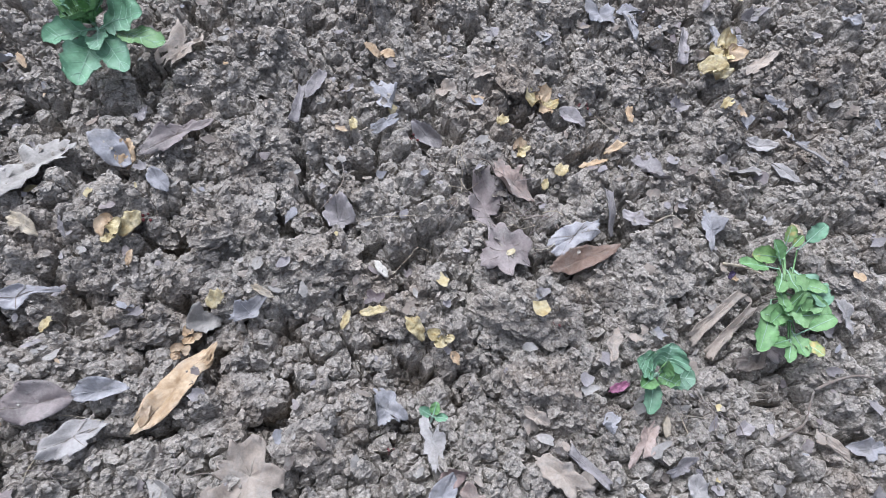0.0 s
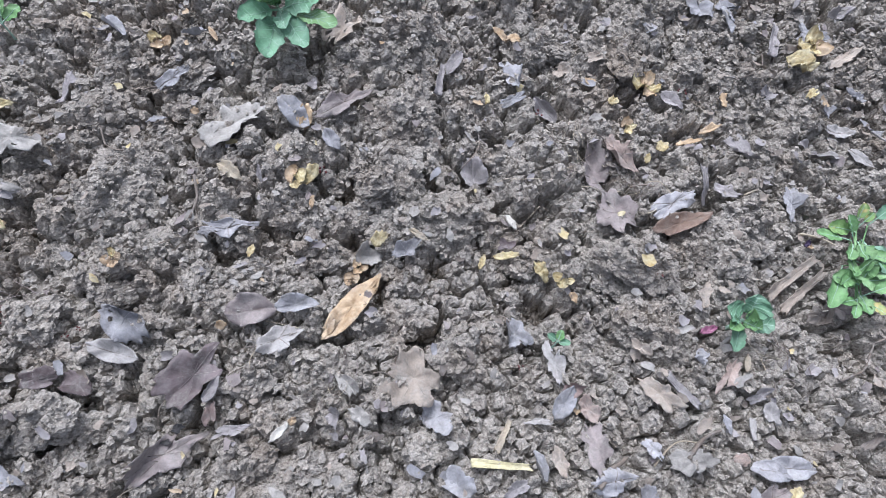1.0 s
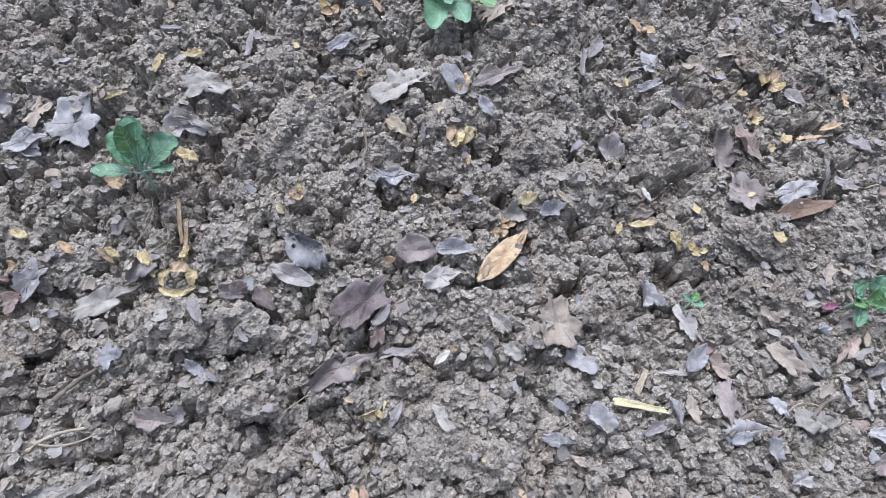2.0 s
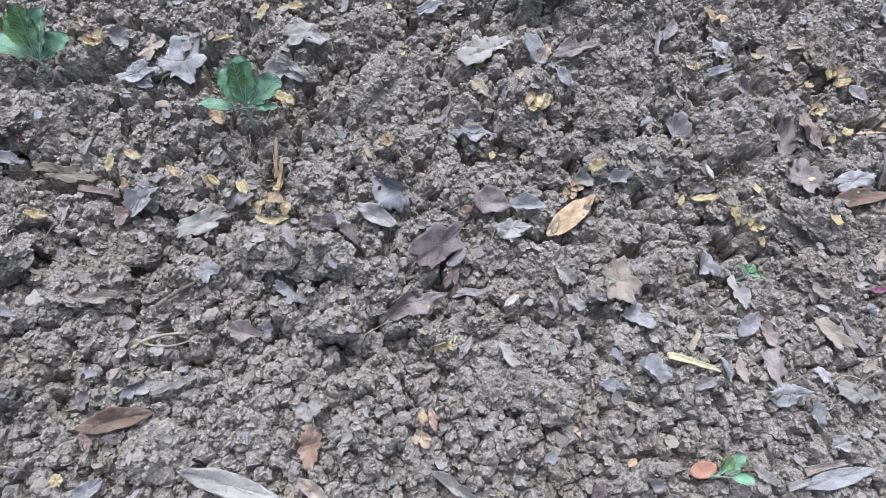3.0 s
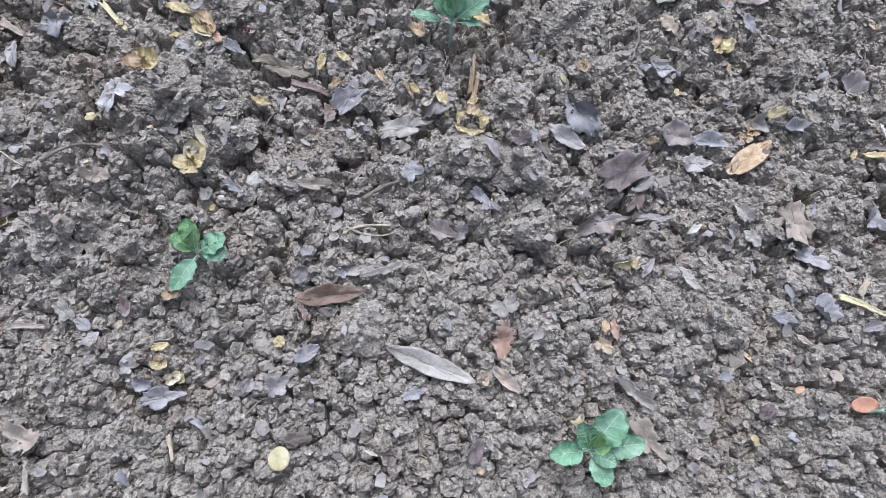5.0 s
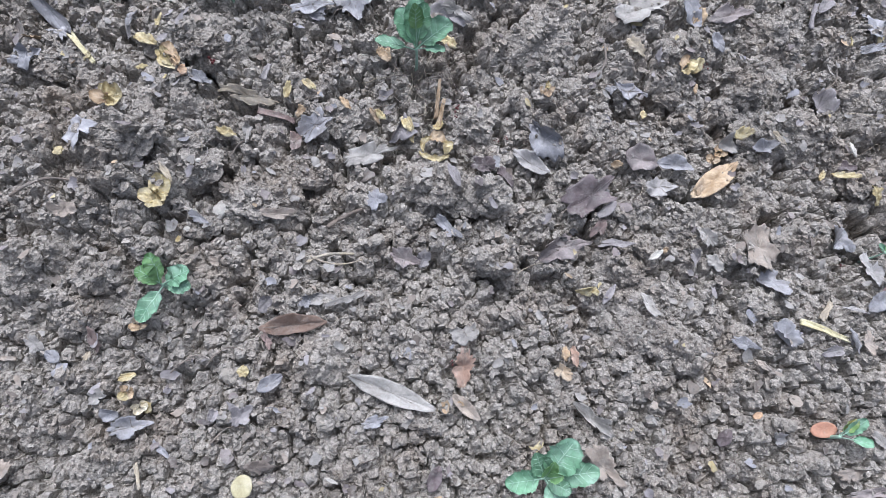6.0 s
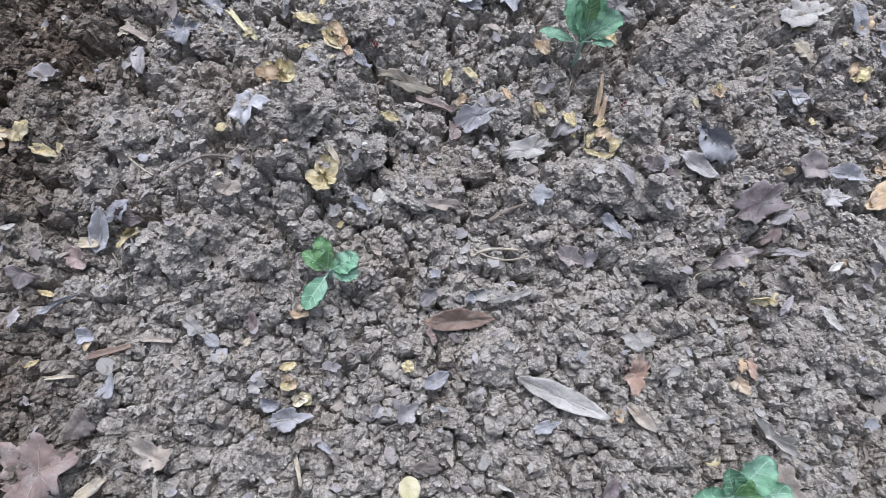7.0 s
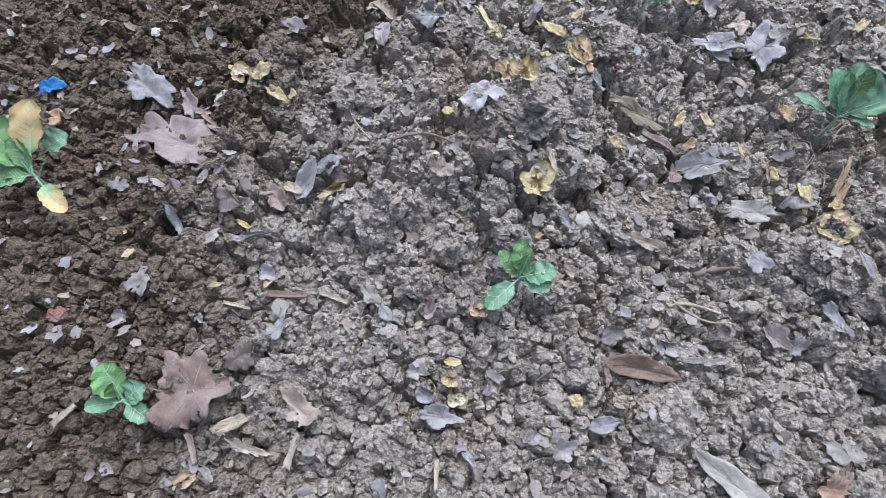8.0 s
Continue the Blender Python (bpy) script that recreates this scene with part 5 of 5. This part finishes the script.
pebble(-1.067, -0.531, 0.019, 0.017, 32, "redstone")
pebble(-1.329, -0.276, 0.015, 0.011, 37, "palestone")


def red_bits(x, y, size):
    root = new("berry_cluster")
    root.location = (x, y, float(sampled(DRAPE, x, y)))
    rnd = random.Random(int(abs(x * 5000)))
    for _ in range(5):
        bm = bmesh.new()
        bmesh.ops.create_icosphere(bm, subdivisions=2, radius=size * rnd.uniform(0.08, 0.18))
        for v in bm.verts:
            v.co *= 1 + 0.3 * noise.noise(v.co * 600)
        bmesh.ops.translate(bm, verts=bm.verts, vec=(rnd.uniform(-0.5, 0.5) * size, rnd.uniform(-0.5, 0.5) * size, -0.001))
        me = bpy.data.meshes.new("berry")
        bm.to_mesh(me)
        bm.free()
        me.materials.append(MATS["red"])
        new("berry", me).parent = root
    tagged(root, "crushed dark red berry bits on the soil", "berries", "berries on the bed")


red_bits(-0.104, 0.253, 0.009)
red_bits(0.160, 0.333, 0.009)
red_bits(0.366, 0.380, 0.012)
red_bits(-0.419, 0.087, 0.010)
red_bits(-0.349, 0.072, 0.006)
red_bits(-0.417, 0.079, 0.010)
red_bits(-0.360, 0.064, 0.007)
red_bits(-0.348, -0.230, 0.007)
red_bits(-0.734, 0.056, 0.011)
red_bits(-0.707, -0.076, 0.007)
red_bits(0.111, 0.018, 0.007)
red_bits(0.268, 0.108, 0.007)


# ---- living plants ----
def blade(turn, length, width, rise, colour, parent, rnd):
    """One green leaf: a stalk and an arched, cupped blade with wavy edges, and its pale veins."""
    e, t = radians(rise), radians(turn)
    out = Vector((math.cos(t), math.sin(t), 0))
    side = Vector((-math.sin(t), math.cos(t), 0))
    rows, cols = 28, 11
    droop = rnd.uniform(0.15, 0.4)
    start = min(0.5, max(0.2, 1 - 1.7 * width / length))
    mid = start + (1 - start) * 0.53
    cup, s, twist = rnd.uniform(0.15, 0.35) + max(0, rise - 30) * 0.012, rnd.uniform(0, 60), rnd.uniform(-0.35, 0.35)

    def at(u, v):
        """u along the leaf, v across it from -1 to 1."""
        spine = out * (length * u * math.cos(e) * (1 + 0.1 * u)) + Vector((0, 0, length * (math.sin(e) * u - droop * u * u * math.cos(e) * 0.5)))
        k = (u - mid) / (1.015 - mid if u > mid else mid - start)
        half = width / 2 * max(0.09 if u < 0.9 else 0.02, max(0.0, 1 - k * k) ** 0.5)
        wave = 0.09 * width * noise.noise((s + u * 5, v * 1.5, s)) + 0.075 * width * abs(v) ** 3 * math.sin(u * 22 + s + 2 * v)
        lift = cup * half * v * v * 1.6 + wave * min(1, half / width * 3) + twist * half * v
        rim = 1 + (0.05 * math.sin(u * 38 + s) + 0.06 * math.sin(u * 83 + 2 * s + v) + 0.06 * noise.noise((u * 9, s, v))) * abs(v) ** 3
        return spine + side * (half * v * rim) + Vector((-out.x * math.sin(e), -out.y * math.sin(e), math.cos(e))) * lift

    verts, faces = [], []
    for i in range(rows + 1):
        for j in range(cols):
            verts.append(at(i / rows, 2 * j / (cols - 1) - 1))
    under = [v - Vector((0, 0, 0.0006)) for v in verts]
    m = len(verts)
    for i in range(rows):
        for j in range(cols - 1):
            a = i * cols + j
            faces += [(a, a + 1, a + cols + 1, a + cols)[::-1], (m + a, m + a + 1, m + a + cols + 1, m + a + cols)]
    ring = [i * cols for i in range(rows + 1)] + [rows * cols + j for j in range(1, cols)] + [i * cols + cols - 1 for i in range(rows - 1, -1, -1)] + list(range(cols - 2, 0, -1))
    faces += [(a, b, m + b, m + a) for a, b in zip(ring, ring[1:] + ring[:1])]
    leaf = link_mesh("leaf", verts + under, faces, MATS[colour], parent)
    up = Vector((-out.x * math.sin(e), -out.y * math.sin(e), math.cos(e))) * 0.00005
    tube("vein", [at(u / 8, 0) + up for u in range(8)] + [at(0.97, 0) + up], max(0.0008, width * 0.026), MATS["vein"], leaf, sides=6, taper=0.25)
    if width > 0.018 and parent.name.startswith("cabbage"):
        for q in (0.16, 0.36, 0.56, 0.74):
            u = start + (1 - start) * (q + rnd.uniform(-0.06, 0.06))
            for k in (-1, 1):
                tube("vein", [at(u + 0.022 * i, 0.12 * i * k) + up for i in range(8)], 0.0004, MATS["vein"], leaf, sides=6, taper=0.4)
    return leaf


def plant(name, x, y, leaves):
    """A young rosette: a short stem and its leaves."""
    rnd = random.Random(int(abs(x * 3000 + y * 700)))
    root = new(name)
    soil_top = bed(x, y, 0.018, 65)
    root.location = (x, y, max(soil_top, 0.004))
    low = soil_top - root.location.z - 0.012
    tall = 0.017 if name == "cabbage_seedling" else 0.008
    tube("stem", [(0, 0, low), (0.001, 0, low * 0.4), (0, 0, tall)], 0.0028 if tall > 0.01 else 0.0016, MATS["vein"], root)
    for turn, length, width, rise, colour, dx, dy in leaves:
        if dx or dy:
            way = Vector((dx, dy, 0.004))
            tube("stalk", [(0, 0, tall * 0.3), way * 0.5 + Vector((0, 0, 0.005)), way], 0.0012, MATS["fresh"], root, sides=5)
        leaf = blade(turn, length, width, rise, colour, root, rnd)
        leaf.location = (dx, dy, tall * rnd.uniform(0.6, 1.0) + (0.008 if rise > 45 and tall > 0.01 else 0))
    words = {"cabbage_seedling": "young blue-green cabbage seedling growing in crumbly soil", "green_weed": "small fresh green weed growing in crumbly soil"}
    text = words[name]
    if any(row[4] in ("yellowgreen", "yellowtip") for row in leaves) and name == "cabbage_seedling":
        text = "cabbage seedling with yellowing leaves in crumbly soil"
    tagged(root, text, "seedling" if name == "cabbage_seedling" else "weed", "plants in the bed")


plant("cabbage_seedling", -0.161, 0.467, [
    (-153, 0.049, 0.031, 18, "green", 0.000, 0.000),
    (-98, 0.070, 0.035, 12, "green", 0.000, 0.000),
    (-60, 0.067, 0.029, 12, "green", 0.000, 0.000),
    (-27, 0.078, 0.029, 18, "fresh", 0.000, 0.000),
    (-5, 0.059, 0.040, 35, "green", 0.000, 0.000),
    (70, 0.052, 0.039, 50, "green", 0.000, 0.000),
    (123, 0.054, 0.037, 50, "green", 0.000, 0.000),
    (162, 0.045, 0.034, 45, "fresh", 0.000, 0.000),
    (100, 0.049, 0.027, 62, "fresh", 0.000, 0.000),
    (-74, 0.051, 0.022, 35, "green", 0.000, 0.000),
    (-135, 0.038, 0.028, 50, "fresh", 0.000, 0.000),
    (37, 0.037, 0.030, 60, "fresh", 0.000, 0.000),
    (144, 0.033, 0.026, 68, "fresh", 0.000, 0.000),
    (76, 0.034, 0.019, 72, "fresh", 0.000, 0.000),
    (-102, 0.029, 0.016, 70, "fresh", 0.000, 0.000),
])
plant("cabbage_seedling", 0.352, 0.055, [
    (69, 0.030, 0.031, 50, "green", 0.000, 0.000),
    (145, 0.028, 0.027, 40, "green", 0.000, 0.000),
    (-16, 0.033, 0.025, 25, "green", 0.000, 0.000),
    (-115, 0.034, 0.016, 8, "green", 0.000, 0.000),
    (-151, 0.027, 0.016, 35, "fresh", 0.000, 0.000),
    (-47, 0.024, 0.019, 45, "fresh", 0.000, 0.000),
    (75, 0.018, 0.013, 70, "fresh", 0.000, 0.000),
])
plant("cabbage_seedling", -0.491, 0.149, [
    (106, 0.066, 0.033, 45, "green", 0.000, 0.000),
    (136, 0.056, 0.029, 40, "green", 0.000, 0.000),
    (-176, 0.052, 0.021, 15, "green", 0.000, 0.000),
    (46, 0.054, 0.029, 30, "green", 0.000, 0.000),
    (89, 0.056, 0.027, 55, "green", 0.000, 0.000),
    (6, 0.036, 0.014, 20, "green", 0.000, 0.000),
    (113, 0.056, 0.019, 65, "fresh", 0.000, 0.000),
])
plant("cabbage_seedling", -0.689, -0.230, [
    (122, 0.039, 0.021, 40, "fresh", 0.000, 0.000),
    (164, 0.035, 0.019, 30, "fresh", 0.000, 0.000),
    (39, 0.037, 0.024, 30, "green", 0.000, 0.000),
    (12, 0.032, 0.020, 20, "green", 0.000, 0.000),
    (-102, 0.044, 0.022, 10, "green", 0.000, 0.000),
    (99, 0.027, 0.015, 60, "fresh", 0.000, 0.000),
])
plant("cabbage_seedling", -0.221, -0.327, [
    (67, 0.058, 0.037, 38, "green", 0.000, 0.000),
    (21, 0.058, 0.026, 22, "green", 0.000, 0.000),
    (-159, 0.043, 0.024, 18, "green", 0.000, 0.000),
    (130, 0.039, 0.025, 45, "green", 0.000, 0.000),
    (-48, 0.037, 0.025, 10, "green", 0.000, 0.000),
    (90, 0.035, 0.017, 60, "fresh", 0.000, 0.000),
    (-15, 0.033, 0.019, 35, "green", 0.000, 0.000),
    (32, 0.026, 0.012, 60, "fresh", 0.000, 0.000),
])
plant("cabbage_seedling", 0.099, -0.202, [
    (48, 0.035, 0.016, 30, "green", 0.000, 0.000),
    (65, 0.030, 0.012, 40, "yellowgreen", 0.000, 0.000),
    (2, 0.036, 0.012, 12, "green", 0.000, 0.000),
])
plant("cabbage_seedling", -0.929, -0.549, [
    (156, 0.042, 0.029, 35, "fresh", 0.000, 0.000),
    (67, 0.026, 0.024, 30, "green", 0.000, 0.000),
    (-136, 0.034, 0.016, 15, "green", 0.000, 0.000),
    (2, 0.031, 0.019, 12, "green", 0.000, 0.000),
    (125, 0.022, 0.015, 60, "fresh", 0.000, 0.000),
])
plant("cabbage_seedling", -1.182, -0.433, [
    (124, 0.077, 0.032, 34, "yellowtip", 0.000, 0.000),
    (169, 0.081, 0.041, 35, "fresh", 0.000, 0.000),
    (155, 0.047, 0.021, 45, "fresh", 0.000, 0.000),
    (68, 0.033, 0.027, 25, "green", -0.014, 0.025),
    (-10, 0.058, 0.023, 8, "yellowtip", 0.000, 0.000),
    (-154, 0.049, 0.028, 20, "green", 0.000, 0.000),
    (-120, 0.034, 0.020, 20, "fresh", 0.000, 0.000),
])
plant("cabbage_seedling", -0.753, 0.168, [
    (170, 0.062, 0.034, 25, "green", 0.000, 0.000),
    (122, 0.070, 0.029, 45, "fresh", 0.000, 0.000),
    (88, 0.065, 0.033, 45, "green", 0.000, 0.000),
    (45, 0.047, 0.031, 30, "green", 0.000, 0.000),
    (107, 0.064, 0.021, 62, "fresh", 0.000, 0.000),
    (142, 0.057, 0.021, 55, "fresh", 0.000, 0.000),
])
plant("green_weed", -0.485, 0.443, [
    (90, 0.032, 0.013, 40, "fresh", 0.000, 0.000),
    (123, 0.037, 0.013, 40, "fresh", 0.000, 0.000),
    (45, 0.028, 0.015, 25, "fresh", 0.000, 0.000),
    (159, 0.024, 0.011, 25, "fresh", 0.000, 0.000),
    (104, 0.034, 0.009, 60, "fresh", 0.000, 0.000),
])
plant("green_weed", 0.147, 0.039, [
    (68, 0.014, 0.009, 40, "fresh", 0.000, 0.000),
    (148, 0.014, 0.009, 30, "green", 0.000, 0.000),
    (-18, 0.015, 0.008, 40, "green", 0.000, 0.000),
])
plant("green_weed", 0.508, 0.118, [
    (73, 0.025, 0.011, 45, "yellowgreen", 0.020, 0.055),
    (174, 0.040, 0.017, 25, "yellowgreen", 0.014, 0.042),
    (172, 0.046, 0.017, 20, "fresh", 0.005, 0.031),
    (-74, 0.047, 0.036, 20, "green", 0.020, 0.033),
    (-135, 0.036, 0.014, 35, "fresh", 0.006, 0.026),
    (-111, 0.030, 0.018, 30, "fresh", -0.002, 0.011),
    (-45, 0.033, 0.023, 25, "fresh", 0.004, 0.006),
    (-123, 0.057, 0.021, 15, "fresh", -0.014, 0.001),
    (-4, 0.040, 0.030, 20, "fresh", -0.003, -0.018),
    (165, 0.033, 0.021, 20, "fresh", -0.002, -0.023),
    (16, 0.043, 0.015, 20, "fresh", -0.006, -0.038),
    (-169, 0.030, 0.013, 25, "fresh", -0.006, -0.040),
    (-121, 0.026, 0.011, 20, "fresh", -0.009, -0.040),
    (-52, 0.025, 0.015, 20, "yellowgreen", -0.001, -0.040),
    (33, 0.040, 0.016, 30, "green", 0.035, 0.052),
    (43, 0.026, 0.011, 50, "fresh", -0.003, -0.011),
    (-78, 0.030, 0.017, 40, "fresh", -0.009, -0.010),
    (43, 0.025, 0.008, 50, "yellowgreen", 0.019, 0.048),
    (-100, 0.034, 0.019, 30, "fresh", 0.012, 0.030),
    (-30, 0.036, 0.017, 30, "fresh", 0.010, 0.018),
    (120, 0.030, 0.014, 45, "fresh", 0.008, 0.036),
    (-150, 0.034, 0.017, 25, "fresh", 0.000, -0.008),
    (60, 0.030, 0.015, 45, "fresh", 0.002, -0.020),
    (-90, 0.030, 0.016, 25, "fresh", -0.004, -0.030),
])


# ---- fine litter and roots ----
def litter(count, seed, low=0.003, high=0.0085, flat=0.5):
    """Bent, ragged scraps that lie at all tilts on the crumbs."""
    rnd = random.Random(seed)
    verts, faces = [], []
    while len(verts) < count * 21:
        x, y = rnd.uniform(-1.5, 0.8), rnd.uniform(-0.85, 0.68)
        if not in_bed(x, y):
            continue
        # Cracks stay open.
        if float(sampled(HEIGHT, x, y)) < float(sampled(DRAPE, x, y)) - 0.007:
            continue
        r, t, q = low + (high - low) * rnd.random() ** 1.6, rnd.uniform(0, 6.28), rnd.uniform(0.35, 0.9)
        tx, ty, bend, fold = rnd.uniform(-flat, flat), rnd.uniform(-flat, flat), rnd.uniform(-0.4, 0.6), rnd.uniform(-0.3, 0.5)
        z = float(sampled(HEIGHT, x, y)) * 0.6 + float(sampled(DRAPE, x, y)) * 0.4 + 0.001 * r / low * 0.5
        o = len(verts)
        verts.append((x, y, z))
        edge = [rnd.uniform(0.5, 1.15) for _ in range(10)]
        for f in (0.55, 1.0):
            for k in range(10):
                d = r * f * edge[k]
                u, v = d * math.cos(k * 0.6283), q * d * math.sin(k * 0.6283)
                h = u * tx + v * ty + bend * u * u / r + fold * abs(v)
                verts.append((x + u * math.cos(t) - v * math.sin(t), y + u * math.sin(t) + v * math.cos(t), z + h))
        for k in range(10):
            j = (k + 1) % 10
            faces += [(o, o + 1 + k, o + 1 + j), (o + 1 + k, o + 11 + k, o + 11 + j, o + 1 + j)]
    return verts, faces


for n, (colour, count) in enumerate((("grey", 380), ("beige", 330), ("dustgrey", 420), ("rosegrey", 180), ("dark2", 170), ("lilac", 120), ("yellow", 40), ("tan", 40))):
    tagged(link_mesh("leaf_litter", *litter(count, 60 + n, 0.003, 0.0105), MATS[colour]), "tiny " + COLOUR_WORDS[colour] + " leaf crumbs strewn over soil", "litter", kind="stuff")


tagged(link_mesh("soil_flakes", *litter(6500, 90, 0.002, 0.008), CRUMB, shade=False), "flat dry grey-brown clay soil flakes", "soil", kind="stuff")


def root_fibres(count, seed):
    rnd = random.Random(seed)
    verts, faces = [], []
    made = 0
    while made < count:
        x, y = rnd.uniform(-1.5, 0.8), rnd.uniform(-0.85, 0.68)
        if not in_bed(x, y):
            continue
        made += 1
        heading, length, r = rnd.uniform(0, 6.28), rnd.uniform(0.015, 0.055), rnd.uniform(0.00022, 0.0005)
        turn = rnd.uniform(-0.35, 0.35)
        for k in range(8):
            z = float(sampled(DRAPE, x, y)) * 0.5 + float(sampled(HEIGHT, x, y)) * 0.5 + 0.0006
            c, s = math.cos(heading + 1.57), math.sin(heading + 1.57)
            verts += [(x + c * r, y + s * r, z - r), (x - c * r, y - s * r, z - r), (x, y, z + r)]
            if k:
                o = len(verts) - 6
                faces += [(o + i, o + (i + 1) % 3, o + 3 + (i + 1) % 3, o + 3 + i) for i in range(3)]
            heading += turn + rnd.uniform(-0.4, 0.4)
            x, y = x + math.cos(heading) * length / 7, y + math.sin(heading) * length / 7
    return verts, faces


tagged(link_mesh("root_fibres", *root_fibres(420, 5), MATS["twig"]), "fine dry brown root fibres over the soil", "roots", kind="stuff")


def root_tuft(x, y, spread, count):
    """A tangle of dry rootlets at one place."""
    rnd = random.Random(int(abs(x * 900 + y * 7000)))
    root = new("root_tuft")
    root.location = (x, y, float(sampled(DRAPE, x, y)))
    for _ in range(count):
        px, py, way = x + rnd.gauss(0, spread * 0.35), y + rnd.gauss(0, spread * 0.35), rnd.uniform(0, 6.28)
        pts, bow = [], rnd.uniform(-0.5, 0.5)
        for _ in range(5):
            pts.append(Vector((px, py, float(sampled(DRAPE, px, py)) + rnd.uniform(-0.001, 0.002))) - root.location)
            px, py = px + math.cos(way) * spread * 0.22, py + math.sin(way) * spread * 0.22
            way += bow + rnd.uniform(-0.4, 0.4)
        tube("rootlet", pts, rnd.uniform(0.0003, 0.0006), MATS[rnd.choice(("twig", "twig", "rosegrey", "straw"))], root, sides=4)
    tagged(root, "tangle of thin dry brown rootlets on soil", "roots", "roots on the bed")


root_tuft(-0.493, 0.131, 0.053, 18)
root_tuft(-0.463, 0.110, 0.056, 16)
root_tuft(0.180, 0.242, 0.059, 14)
root_tuft(0.200, 0.288, 0.045, 10)
root_tuft(0.276, 0.225, 0.052, 10)
root_tuft(-0.084, -0.009, 0.036, 8)
root_tuft(0.394, 0.019, 0.049, 14)
root_tuft(0.279, 0.248, 0.054, 10)
root_tuft(-0.169, 0.059, 0.049, 10)
root_tuft(-0.488, 0.102, 0.063, 14)
root_tuft(-0.336, -0.230, 0.036, 8)
root_tuft(-0.699, -0.046, 0.048, 8)
root_tuft(-1.064, -0.167, 0.040, 8)
root_tuft(0.368, 0.370, 0.049, 8)

# ---- loose soil on the bed ----
tagged(link_mesh("soil_lumps", *LUMPS, CRUMB, shade=False), "loose dry grey-brown clay soil lumps", "soil", kind="stuff")
tagged(link_mesh("soil_crumbs", *CRUMBS, CRUMB, shade=False), "fine dry grey-brown clay soil crumbs", "soil", kind="stuff")
tagged(link_mesh("soil_grains", *GRAINS, CRUMB, shade=False), "loose dry grey-brown clay soil grains", "soil", kind="stuff")
rng = random.Random(3)
for x, y, z, a, b, c, turn in CLODS:
    ob = new("clod", (HUGE if a > 0.031 else BIG)[rng.randrange(8)])
    ob.parent = ground
    ob.matrix_basis = Matrix.LocRotScale((x, y, z), Euler((rng.uniform(-0.25, 0.25), rng.uniform(-0.25, 0.25), turn)), (a, b, c))
